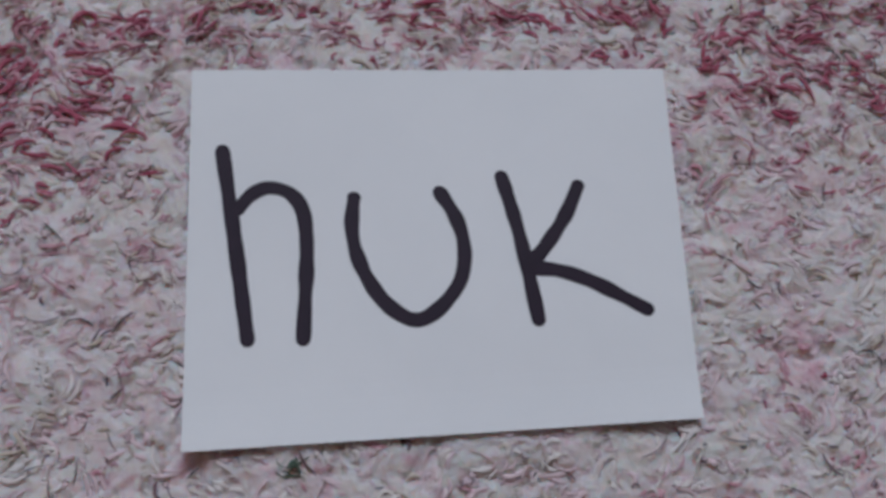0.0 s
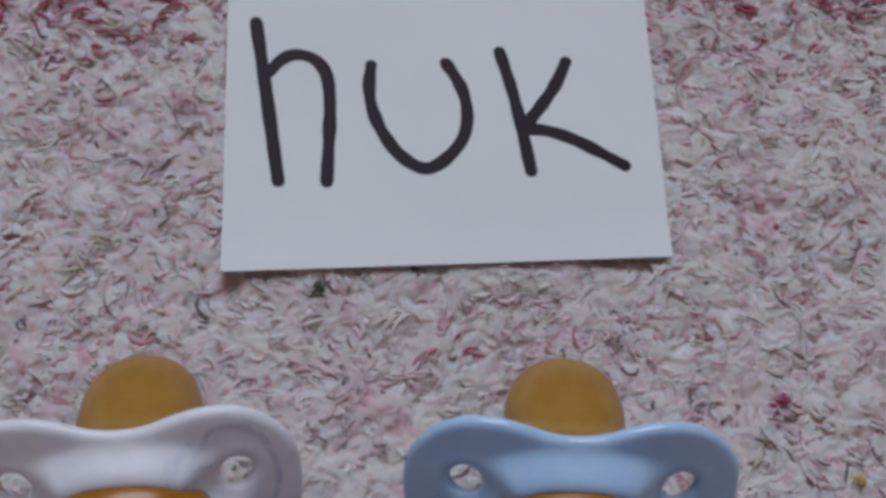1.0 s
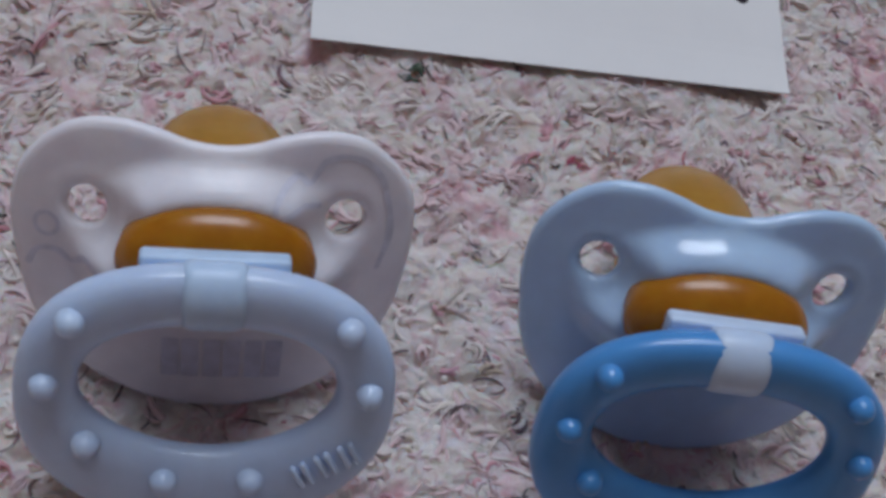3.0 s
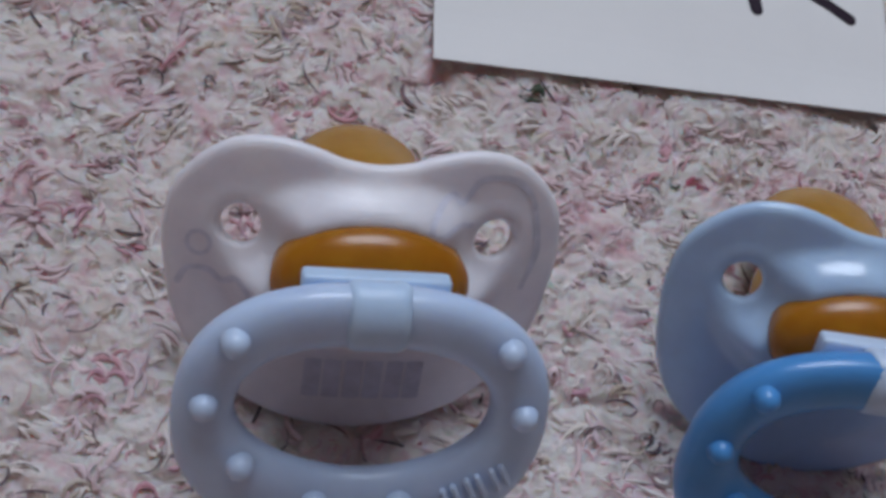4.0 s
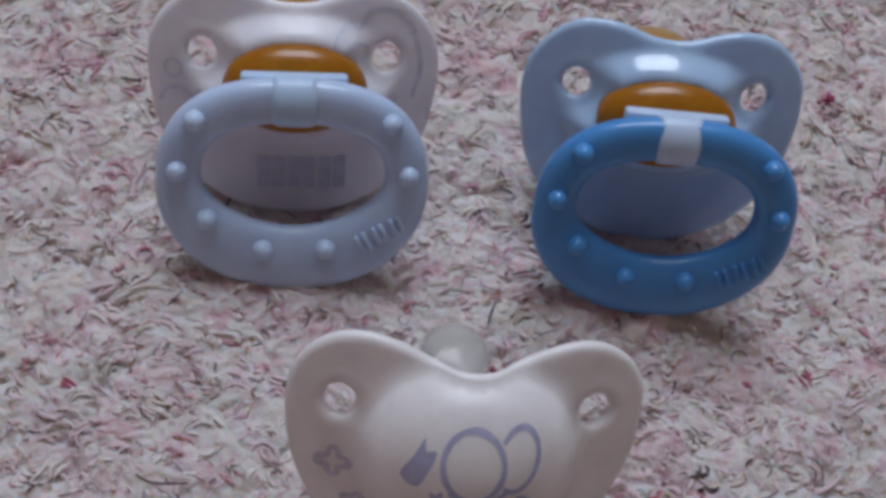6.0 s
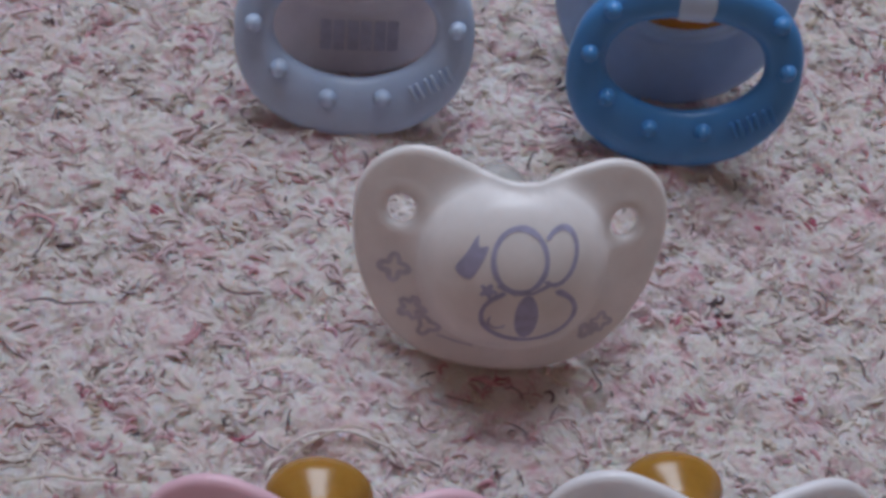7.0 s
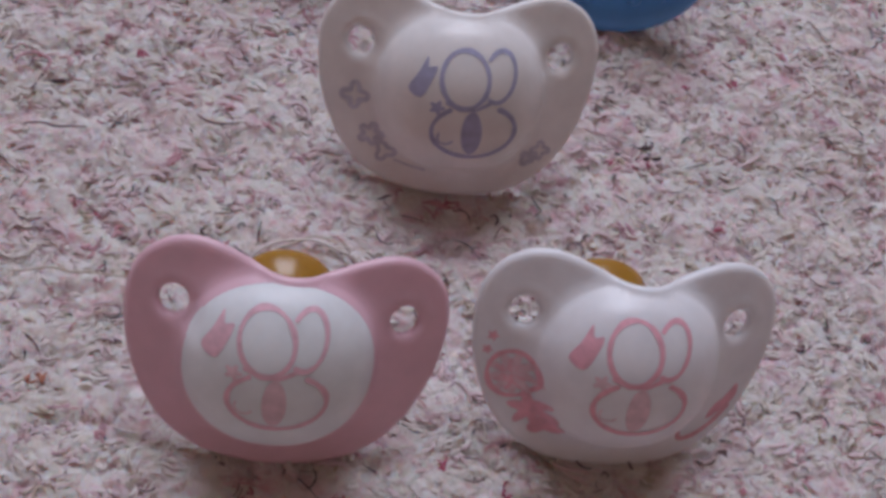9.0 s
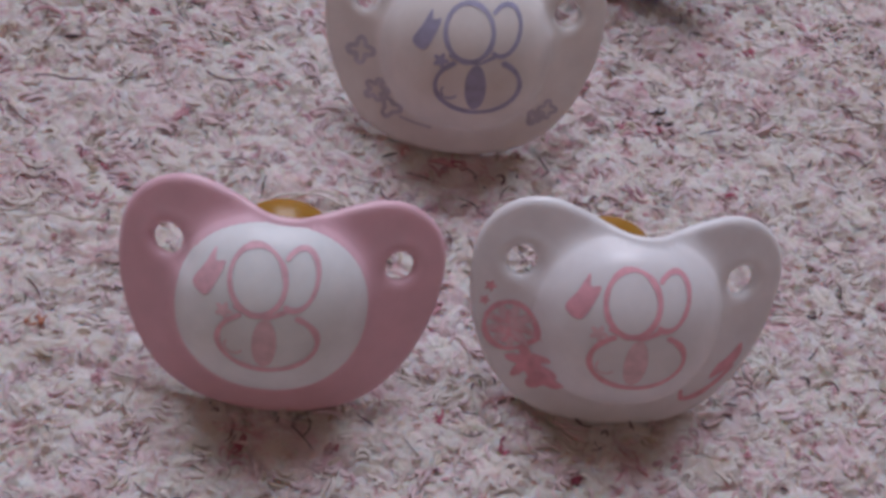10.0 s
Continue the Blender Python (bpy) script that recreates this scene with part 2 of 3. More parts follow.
def window_wall():
    xs, zs = [-HALF, WIN_X0, WIN_X1, HALF], [FLOOR_Z, WIN_Z0, WIN_Z1, CEIL_Z]
    y0, y1 = WALL_N, WALL_N + 0.12
    verts, faces, ids = [], [], {}

    def vid(x, y, z):
        return ids.setdefault((x, y, z), (verts.append((x * 1000, y * 1000, z * 1000)), len(verts) - 1)[1])
    for i in range(3):
        for j in range(3):
            if (i, j) != (1, 1):
                for y in (y0, y1):
                    faces.append([vid(xs[i], y, zs[j]), vid(xs[i + 1], y, zs[j]), vid(xs[i + 1], y, zs[j + 1]), vid(xs[i], y, zs[j + 1])])
    for a, b in (((0, 0), (1, 0)), ((1, 0), (1, 1)), ((1, 1), (0, 1)), ((0, 1), (0, 0))):
        for ring in ((1, 2), (0, 3)):
            p, q = (xs[ring[a[0]]], zs[ring[a[1]]]), (xs[ring[b[0]]], zs[ring[b[1]]])
            faces.append([vid(p[0], y0, p[1]), vid(q[0], y0, q[1]), vid(q[0], y1, q[1]), vid(p[0], y1, p[1])])
    me = mesh_from("wall_north", verts, faces, smooth=False)
    me.materials.append(M_WALL)
    tagged(new("wall_north", me), "warm beige painted wall with a window opening", "wall", kind="structure")


window_wall()
win = tagged(new("window_1"), "white painted window frame in the wall opening", "window", kind="structure")
win.location = ((WIN_X0 + WIN_X1) / 2, WALL_N, WIN_Z0)
WW, WH = (WIN_X1 - WIN_X0) * 500, (WIN_Z1 - WIN_Z0) * 1000
part("window_frame", box_mesh("window_frame", -WW, -WW + 45, 10, 60, 0, WH, 3), M_FRAME, win)
part("window_frame", box_mesh("window_frame", WW - 45, WW, 10, 60, 0, WH, 3), M_FRAME, win)
part("window_frame", box_mesh("window_frame", -WW + 45, WW - 45, 10, 60, 0, 45, 3), M_FRAME, win)
part("window_frame", box_mesh("window_frame", -WW + 45, WW - 45, 10, 60, WH - 45, WH, 3), M_FRAME, win)
part("mullion", box_mesh("mullion", -20, 20, 12, 58, 45, WH - 45, 3), M_FRAME, win)


# ---- pacifiers ----
RING_HALF = [(0, 6.9), (3.6, 7.3), (6.8, 8.3), (10.4, 8.9), (14.3, 8.3), (17.5, 6.0), (19.8, 2.6), (20.5, -2.0), (20.1, -6.8), (18.9, -12.4), (16.0, -17.6), (11.5, -21.5), (5.8, -24.0), (0, -24.8)]
BUTTON_HALF = [(0, 5.8), (4.8, 6.2), (9.2, 7.8), (13.6, 8.9), (17.6, 8.1), (20.8, 5.4), (22.4, 1.0), (22.2, -5.8), (20.6, -11.8), (17.8, -17.2), (13.9, -21.2), (8.4, -23.8), (0, -24.8)]


def shield(name, half, hole_x, hole_r, height, thick, material, parent, label="", rings=(), ringed=lambda q: False):
    """A curved guard plate with rounded rim and two vent holes."""
    ring = half + [(-u, v) for u, v in half[-2:0:-1]]
    outline = [p.to_2d() for p in spline([(u, v, 0) for u, v in ring], 5, True)]
    loops = [outline] + [[Vector(q) for q in ellipse(s * hole_x, 0.0, hole_r[0], hole_r[1], 0, 28)] for s in (-1, 1)]
    pts, edges = [], []
    for lp in loops:
        o = len(pts)
        pts += lp
        edges += [(o + i, o + (i + 1) % len(lp)) for i in range(len(lp))]
    border = len(pts)

    def inside(q, poly):
        hit, j = False, len(poly) - 1
        for i in range(len(poly)):
            a, b = poly[i], poly[j]
            if (a.y > q.y) != (b.y > q.y) and q.x < (b.x - a.x) * (q.y - a.y) / (b.y - a.y) + a.x:
                hit = not hit
            j = i
        return hit

    def solid(q):
        return inside(q, loops[0]) and not inside(q, loops[1]) and not inside(q, loops[2])
    step = 0.65
    for i in range(-38, 39):
        for j in range(-42, 20):
            q = Vector((i * step + (0.5 * step if j % 2 else 0), j * step))
            if not ringed(q) and solid(q) and min((q - e).length_squared for lp in loops for e in lp) > 0.2:
                pts.append(q)
    for loop in rings:
        pts += [q for q in (Vector(e) for e in loop) if solid(q) and min((q - e).length_squared for lp in loops for e in lp) > 0.2]
    from mathutils.geometry import delaunay_2d_cdt
    vs, _, fs, *_ = delaunay_2d_cdt(pts, edges, [], 0, 1e-5)
    fs = [f for f in fs if solid(sum((vs[k] for k in f), Vector((0, 0))) / len(f))]
    n = len(vs)
    verts = [(p.x, p.y, height(p.x, p.y) + thick / 2) for p in vs] + [(p.x, p.y, height(p.x, p.y) - thick / 2) for p in vs]
    faces = [tuple(f) for f in fs] + [tuple(k + n for k in reversed(f)) for f in fs]
    o = 0
    for li, lp in enumerate(loops):
        m = len(lp)
        rows = [[o + i for i in range(m)]]
        for a in (60, 30, 0, -30, -60):
            row = []
            for i, q in enumerate(lp):
                d = (lp[(i + 1) % m] - lp[i - 1]).normalized()
                out = Vector((d.y, -d.x))
                if (inside(q + out * 0.02, lp)) == (li == 0):
                    out = -out
                e = q + out * (thick / 2 * math.cos(radians(a)))
                row.append(len(verts))
                verts.append((e.x, e.y, height(q.x, q.y) + thick / 2 * math.sin(radians(a))))
            rows.append(row)
        rows.append([o + n + i for i in range(m)])
        for r0, r1 in zip(rows, rows[1:]):
            faces += [(r0[i], r0[(i + 1) % m], r1[(i + 1) % m], r1[i]) for i in range(m)]
        o += m
    return part(name, mesh_from(name, verts, faces), material, parent, label)


def lathe_dome(name, cx, cy, rx, ry, square, profile, material, parent, label="", n=72):
    """A cap over a rounded oval: profile gives (share of the radius, height)."""
    verts, faces = [], []
    for rho, h in profile:
        for i in range(n):
            a = 2 * math.pi * i / n
            c, s = math.cos(a), math.sin(a)
            k = (abs(c) ** square + abs(s) ** square) ** (-1 / square)
            verts.append((cx + rx * rho * c * k, cy + ry * rho * s * k, h))
    m = len(profile)
    for r in range(m - 1):
        faces += [(r * n + i, r * n + (i + 1) % n, (r + 1) * n + (i + 1) % n, (r + 1) * n + i) for i in range(n)]
    verts += [(cx, cy, profile[0][1]), (cx, cy, profile[-1][1])]
    faces += [(i, (i + 1) % n, m * n) for i in range(n)] + [((m - 1) * n + i, (m - 1) * n + (i + 1) % n, m * n + 1) for i in range(n)]
    return part(name, mesh_from(name, verts, faces), material, parent, label)


def nipple(parent, material, cy, reach, rise, wide, tall, label, foot=0.98, neck=0.42, waist=0.58, crown=0.42):
    """A teat that leaves the back of the guard, narrows to a neck and swells into a flattened bulb."""
    spine = spline([(0, cy, -0.8), (0, cy + 0.4, -6), (0, cy + 0.25 * rise + 0.6, -11), (0, cy + 0.62 * rise, -reach * 0.80), (0, cy + rise, -reach)], 7)
    m, n = len(spine), 32
    verts, faces = [], []
    for i, p in enumerate(spine):
        s = i / (m - 1)
        d = (spine[min(i + 1, m - 1)] - spine[max(i - 1, 0)]).normalized()
        up = Vector((1, 0, 0)).cross(d).normalized()
        if s < neck:
            k = foot - (foot - waist) * smooth01((s - neck + 0.3) / 0.3)
        else:
            q = (s - neck) / (1 - neck)
            k = (waist + (1 - waist) * smooth01(q / 0.45)) * math.sqrt(max(0.0, 1 - max(0.0, (q - crown) / (1 - crown)) ** 2.2))
        for j in range(n):
            a = 2 * math.pi * j / n
            e = p + Vector((1, 0, 0)) * (wide * k * math.cos(a)) + up * (tall * k * math.sin(a))
            verts.append(tuple(e))
    for i in range(m - 1):
        faces += [(i * n + j, i * n + (j + 1) % n, (i + 1) * n + (j + 1) % n, (i + 1) * n + j) for j in range(n)]
    verts += [tuple(spine[0]), tuple(spine[-1])]
    faces += [(j, (j + 1) % n, m * n) for j in range(n)]
    faces += [((m - 1) * n + j, (m - 1) * n + (j + 1) % n, m * n + 1) for j in range(n)]
    return part("nipple", mesh_from("nipple", verts, faces), material, parent, label)


def stand(name, mid, right, up, label, group, size=1.0):
    """The holder of a pacifier's parts: mid lies between the two vent holes, in millimetres."""
    x = Vector(right).normalized()
    y = Vector(up)
    y = (y - x * x.dot(y)).normalized()
    z = x.cross(y)
    ob = new(name)
    ob.matrix_world = Matrix(((x.x, y.x, z.x, mid[0] * 0.001), (x.y, y.y, z.y, mid[1] * 0.001), (x.z, y.z, z.z, mid[2] * 0.001), (0, 0, 0, 1)))
    ob.matrix_world = ob.matrix_world @ Matrix.Scale(size, 4)
    ob.empty_display_size = 0.01
    return tagged(ob, label, "pacifier", group)


def ring_pacifier(mid, right, up, m_shield, m_ring, m_strap, label, ring_label, shield_label, reach, rise, lean, slide):
    thing = stand("ring_pacifier", mid, right, up, label, "pacifiers on the rug")
    cy, rx, ry = -3.6, 10.4, 6.7

    def ring_plane(v):
        return 13.3 + lean * (v + 13) - 0.036 * 13

    def height(u, v):
        rho = math.hypot(u / (rx + 0.0), (v - cy) / ry)
        vent = math.hypot(abs(u) - 13.4, v)
        lift = smooth01((1.58 - rho) / 0.5) * smooth01((vent - 2.2) / 4.6)
        return 0.0065 * (13.4 ** 2 - u * u) - 0.0030 * (v + 2) ** 2 + 3.4 * lift * (1 if rho > 0.9 else 0.75) + 0.15 * math.exp(-((vent - 3.7) / 0.7) ** 2)
    guard = shield("shield", RING_HALF, 13.4, (3.0, 3.15), height, 1.9, m_shield, thing, shield_label)
    lathe_dome("plug", 0.1, cy, rx, ry, 2.05,
               [(0.97, 1.0), (0.99, 4.2), (1.0, 5.0), (0.99, 5.7), (0.96, 6.4), (0.91, 7.05), (0.84, 7.6), (0.75, 8.1), (0.64, 8.5), (0.52, 8.8), (0.38, 9.05), (0.2, 9.2), (0.08, 9.25)],
               M_PLUG, thing, "glossy amber latex plug")
    nipple(thing, M_LATEX, cy, reach, rise, 8.6, 6.4, "amber latex nipple", 1.2, 0.46, 0.95, 0.02)
    part("hinge", box_mesh("hinge", -7.5 + slide * 0.7, 7.5 + slide * 0.7, -3.9, 0.1, 8.6, 10.9, 0.5), m_strap, thing, "pale plastic hinge plate")
    # the strap that wraps the ring's upper bar
    prof = [(-1.2, 6.6), (-0.9, 9.4), (0.2, 11.2)]
    for s in range(0, 15):
        a = radians(-8) + radians(196) * s / 14
        prof.append((-2.9 + 3.7 * math.cos(a), 12.9 + 2.9 * math.sin(a)))
    prof += [(-6.2, 10.6), (-5.5, 9.8), (-4.4, 9.2), (-4.2, 6.6)]
    verts, faces, np_ = [], [], len(prof)
    us = [(-3.4, 0.80), (-3.35, 0.86), (-3.15, 0.92), (-2.8, 0.97), (-2.1, 1.0), (2.1, 1.0), (2.8, 0.97), (3.15, 0.92), (3.35, 0.86), (3.4, 0.80)]
    for u, k in us:
        for v, z in prof:
            verts.append((u * 0.92 + 0.05 + 0.7 * slide, -2.4 + (v + 2.4) * k, 11.5 + (z - 11.5) * k))
    for i in range(len(us) - 1):
        faces += [(i * np_ + j, i * np_ + (j + 1) % np_, (i + 1) * np_ + (j + 1) % np_, (i + 1) * np_ + j) for j in range(np_)]
    faces += [tuple(range(np_)), tuple((len(us) - 1) * np_ + j for j in range(np_))]
    part("strap", mesh_from("strap", verts, faces), m_strap, thing, "milky plastic strap round the handle")
    # the handle ring
    verts, faces, n, k = [], [], 120, 20
    for i in range(n):
        a = 2 * math.pi * i / n
        c, s = math.cos(a), math.sin(a)
        k_out, k_in = (2.5, 2.35) if s > 0 else (2.1, 1.9)
        e = (abs(c) ** k_out + abs(s) ** k_out) ** (-1 / k_out)
        o = Vector((slide + 19.4 * c * e, -16.1 + 16.5 * s * e))
        e = (abs(c) ** k_in + abs(s) ** k_in) ** (-1 / k_in)
        q = Vector((slide + 13.1 * c * e, -14.2 + 8.1 * s * e))
        for j in range(k):
            b = 2 * math.pi * j / k
            cb, sb = math.cos(b), math.sin(b)
            f = (abs(cb) ** 2.6 + abs(sb) ** 2.6) ** (-1 / 2.6)
            p = (o + q) / 2 + (o - q) / 2 * cb * f
            verts.append((p.x, p.y, ring_plane(p.y) - 0.4 + 2.3 * sb * f))
    for i in range(n):
        faces += [(i * k + j, i * k + (j + 1) % k, ((i + 1) % n) * k + (j + 1) % k, ((i + 1) % n) * k + j) for j in range(k)]
    handle = part("handle", mesh_from("handle", verts, faces), m_ring, thing, ring_label)
    for u, v in ((-13.5, -5.4), (13.6, -5.3), (-16.1, -13.0), (16.3, -13.1), (-12.2, -20.4), (-4.3, -25.2), (4.7, -25.0)):
        base = ring_plane(v) + 1.85
        part("stud", stud_mesh(u + slide, v, base), m_ring, handle)
    # worn raised marks, as plain thin bars in three pairs
    for i in range(6):
        t = (i // 2 - 1) * 2.75 + (i % 2 - 0.5) * 1.15
        u, v = 12.6 + slide + 0.87 * t, -22.3 + 0.52 * t
        ob = part("raised_bar", box_mesh("raised_bar", -0.3, 0.3, -1.45, 1.45, 0, 0.85, 0.2, 2), m_ring, handle)
        ob.matrix_local = Matrix.Translation((u * 0.001, v * 0.001, (ring_plane(v) + 1.75) * 0.001)) @ Matrix.Rotation(radians(30), 4, 'Z')
    return thing, guard, (lambda u, v: height(u, v) + 0.95)


def stud_mesh(u, v, base):
    verts, faces, n = [], [], 18
    for r, h in ((1.55, -0.4), (1.45, 0.3), (1.25, 0.9), (0.92, 1.3), (0.5, 1.55), (0.14, 1.62)):
        verts += [(u + r * math.cos(2 * math.pi * i / n), v + r * math.sin(2 * math.pi * i / n), base + h) for i in range(n)]
    for r in range(5):
        faces += [(r * n + i, r * n + (i + 1) % n, (r + 1) * n + (i + 1) % n, (r + 1) * n + i) for i in range(n)]
    faces.append(tuple(5 * n + i for i in range(n)))
    return mesh_from("stud", verts, faces)


def button_pacifier(mid, right, up, m_shield, m_cap, m_nipple, ink_line, ink_fill, label, shield_label, nipple_label, shift, du, dv, size=1.0):
    thing = stand("button_pacifier", mid, right, up, label, "pacifiers on the rug", size)
    cx, cy, rx, ry, sq = shift, -7.0, 13.7, 13.1, 2.22

    def rho(u, v):
        return (abs((u - cx) / rx) ** sq + abs((v - cy) / ry) ** sq) ** (1 / sq)

    def height(u, v):
        r = rho(u, v)
        vent = math.hypot(abs(u) - 16.5, v)
        dome = smooth01((vent - 2.2) / 2.6) * (2.9 / (1 + r ** 20) + 6.0 * max(0.0, 1 - (r / 1.04) ** 2.15) ** 0.85) + 0.12 * math.exp(-((vent - 3.8) / 0.7) ** 2)
        return 0.0062 * (16.5 ** 2 - u * u) - 0.0022 * (v + 2) ** 2 + dome
    loops = []
    for k in (0.78, 0.84, 0.88, 0.92, 0.95, 0.98, 1.0, 1.02, 1.04, 1.06, 1.09, 1.13, 1.18):
        loops.append([(cx + rx * k * e * math.cos(a), cy + ry * k * e * math.sin(a)) for a, e in
                      ((a, (abs(math.cos(a)) ** sq + abs(math.sin(a)) ** sq) ** (-1 / sq)) for a in (2 * math.pi * i / 90 for i in range(90)))])
    guard = shield("shield", BUTTON_HALF, 16.5, (3.0, 3.2), height, 1.9, m_shield, thing, shield_label, loops, lambda q: 0.76 < rho(q.x, q.y) < 1.2)
    owner, top = guard, 0.95
    if m_cap:
        # a white cap set into the domed middle
        top, n, verts, faces = 1.3, 72, [], []
        rows = [(1.0, 0.2), (0.998, 0.9), (0.985, 1.15), (0.96, top)] + [(k / 14, top) for k in range(13, 0, -1)]
        for k, h in rows:
            for i in range(n):
                a = 2 * math.pi * i / n
                c, w = math.cos(a), math.sin(a)
                e = k * (abs(c) ** sq + abs(w) ** sq) ** (-1 / sq)
                u, v = cx + rx * e * c, cy + ry * e * w
                verts.append((u, v, height(u, v) + h))
        for r in range(len(rows) - 1):
            faces += [(r * n + i, r * n + (i + 1) % n, (r + 1) * n + (i + 1) % n, (r + 1) * n + i) for i in range(n)]
        faces.append(tuple((len(rows) - 1) * n + i for i in range(n)))
        owner = part("button", mesh_from("button", verts, faces), m_cap, thing, "white domed button with pale pink print")

    def face(u, v):
        return height(u, v) + top
    nipple(thing, m_nipple, -4.4, 20.0 if m_nipple == M_LATEX else 23.0, 1.5, 7.6 if m_nipple == M_LATEX else 5.2, 6.0 if m_nipple == M_LATEX else 4.6, nipple_label)
    # the printed ovals
    s = du
    ribbon("print", ellipse(-0.8 + s, -0.2 + dv, 3.8, 4.5, 8), 0.74, face, ink_line, owner, True, wobble=0.5)

    def arc(x, y, rx_, ry_, a0, a1, turn):
        c, w = math.cos(radians(turn)), math.sin(radians(turn))
        return [(x + s + rx_ * math.cos(a) * c - ry_ * math.sin(a) * w, y + dv + rx_ * math.cos(a) * w + ry_ * math.sin(a) * c)
                for a in (radians(a0 + (a1 - a0) * i / 34) for i in range(35))]
    ribbon("print", arc(4.7, 0.5, 2.6, 4.0, -112, 142, -6), 0.68, face, ink_line, owner, wobble=0.5)
    ribbon("print", arc(1.5, -8.7, 6.9, 4.7, 126, 416, 3), 0.72, face, ink_line, owner, wobble=0.5)
    ribbon("print", [(-3.4 + s, -4.0 + dv), (-1.2 + s, -4.9 + dv), (1.4 + s, -4.8 + dv), (3.4 + s, -3.7 + dv)], 0.6, face, ink_line, owner, wobble=0.5)
    ribbon("print", arc(-3.0, -10.0, 1.3, 1.2, 150, 330, 0), 0.3, face, ink_fill, owner)
    patch("print", ellipse(1.1 + s, -9.0 + dv, 1.7, 3.9, 4), face, ink_fill, owner, lift=0.04)
    patch("print", [p.to_2d()[:] for p in spline([(-9.6 + s, -2.6 + dv, 0), (-7.6 + s, -3.7 + dv, 0), (-6.2 + s, -1.1 + dv, 0), (-5.4 + s, 1.4 + dv, 0), (-6.7 + s, 1.2 + dv, 0), (-6.9 + s, 2.7 + dv, 0), (-8.2 + s, 0.2 + dv, 0)], 4, True)],
          face, ink_line, owner)
    patch("print", [(-4.9 + s + (1.0 + 0.3 * math.cos(5 * a)) * math.cos(a), -5.0 + dv + (1.0 + 0.3 * math.cos(5 * a)) * math.sin(a)) for a in (2 * math.pi * i / 40 for i in range(40))],
          face, ink_fill, owner)
    return thing, guard, (lambda u, v: height(u, v) + 0.95)


pac_a, guard_a, face_a = ring_pacifier((-48.8, -31.6, 16.0), (0.998, 0.014, 0.045), (-0.04, 0.635, 0.772), M_PEARL, M_PALE, M_STRAP_A,
                                       "pearly white ring pacifier with pale blue handle", "pale blue plastic ring handle",
                                       "pearly white shield with faint cloud print", 23.6, 3.7, 0.036, 0.0)
pac_b, guard_b, face_b = ring_pacifier((6.5, -35.5, 19.2), (0.989, -0.102, 0.105), (-0.02, 0.60, 0.80), M_SKY, M_BLUE, M_STRAP_B,
                                       "light blue ring pacifier with darker blue handle", "mid-blue plastic ring handle",
                                       "light blue glossy shield", 23.0, 3.6, 0.06, 0.8)
pac_c, guard_c, face_c = button_pacifier((-25.5, -85.5, 19.6), (0.998, -0.03, 0.04), (-0.01, 0.643, 0.766), M_CREAM, None, M_SILICONE, INK_LILAC, INK_LILAC,
                                         "cream white button pacifier with lilac print", "cream domed shield with lilac print", "clear silicone nipple", 0.4, 0.8, -2.4)
pac_d, guard_d, face_d = button_pacifier((-52.0, -134.1, 19.8), (0.998, -0.032, -0.045), (0.05, 0.643, 0.764), M_PINK, M_BUTTON, M_LATEX, INK_PINK_MID, INK_PINK_PALE,
                                         "pink pacifier with a white printed button", "pink plastic shield with two vent holes", "amber latex nipple", -1.0, -2.6, -0.4)
pac_e, guard_e, face_e = button_pacifier((-0.4, -132.1, 18.7), (0.9996, -0.005, -0.027), (0.03, 0.643, 0.766), M_WHITE, None, M_LATEX, INK_PINK, INK_PINK_PALE,
                                         "white button pacifier with pink flower print", "white domed shield with pink print", "amber latex nipple", 0.0, -1.3, -1.0, 1.025)

# prints on the shields: clouds, bars, flowers
for pts in ([(5.8, 1.6), (6.0, 3.6), (8.0, 5.4), (9.4, 4.6), (11.0, 7.0), (14.2, 7.2), (16.6, 5.6), (17.8, 3.0), (18.6, -1.5), (17.6, -6.0)],
            [(6.4, 1.8), (8.6, 2.6), (10.4, 2.2)],
            [(-19.6, -7.6), (-18.6, -5.8), (-16.6, -5.6), (-15.0, -6.6), (-13.6, -5.6), (-12.2, -7.0), (-11.8, -9.6)]):
    ribbon("print", [p.to_2d()[:] for p in spline([(u, v, 0) for u, v in pts], 6)], 0.7, face_a, INK_MIST, guard_a, wobble=0.4)
ribbon("print", ellipse(-17.6, -2.6, 1.2, 1.3), 0.5, face_a, INK_MIST, guard_a, True)
for i in range(6):
    u = 1.2 + 4.6 * (i // 2 - 1) + 2.2 * (i % 2 - 0.5)
    patch("print", [(u - 0.95, -15.6), (u, -15.5), (u + 0.95, -15.6), (u + 0.95, -18.2), (u + 0.95, -20.8), (u, -20.9), (u - 0.95, -20.8), (u - 0.95, -18.2)], face_a, INK_GREY, guard_a)


def flower(cx, cy, r, petals, face, ink_, guard, turn=0.0):
    patch("print", [(cx + r * (0.74 + 0.26 * math.cos(petals * a + turn)) * math.cos(a), cy + r * (0.74 + 0.26 * math.cos(petals * a + turn)) * math.sin(a))
                    for a in (2 * math.pi * i / 48 for i in range(48))], face, ink_, guard)


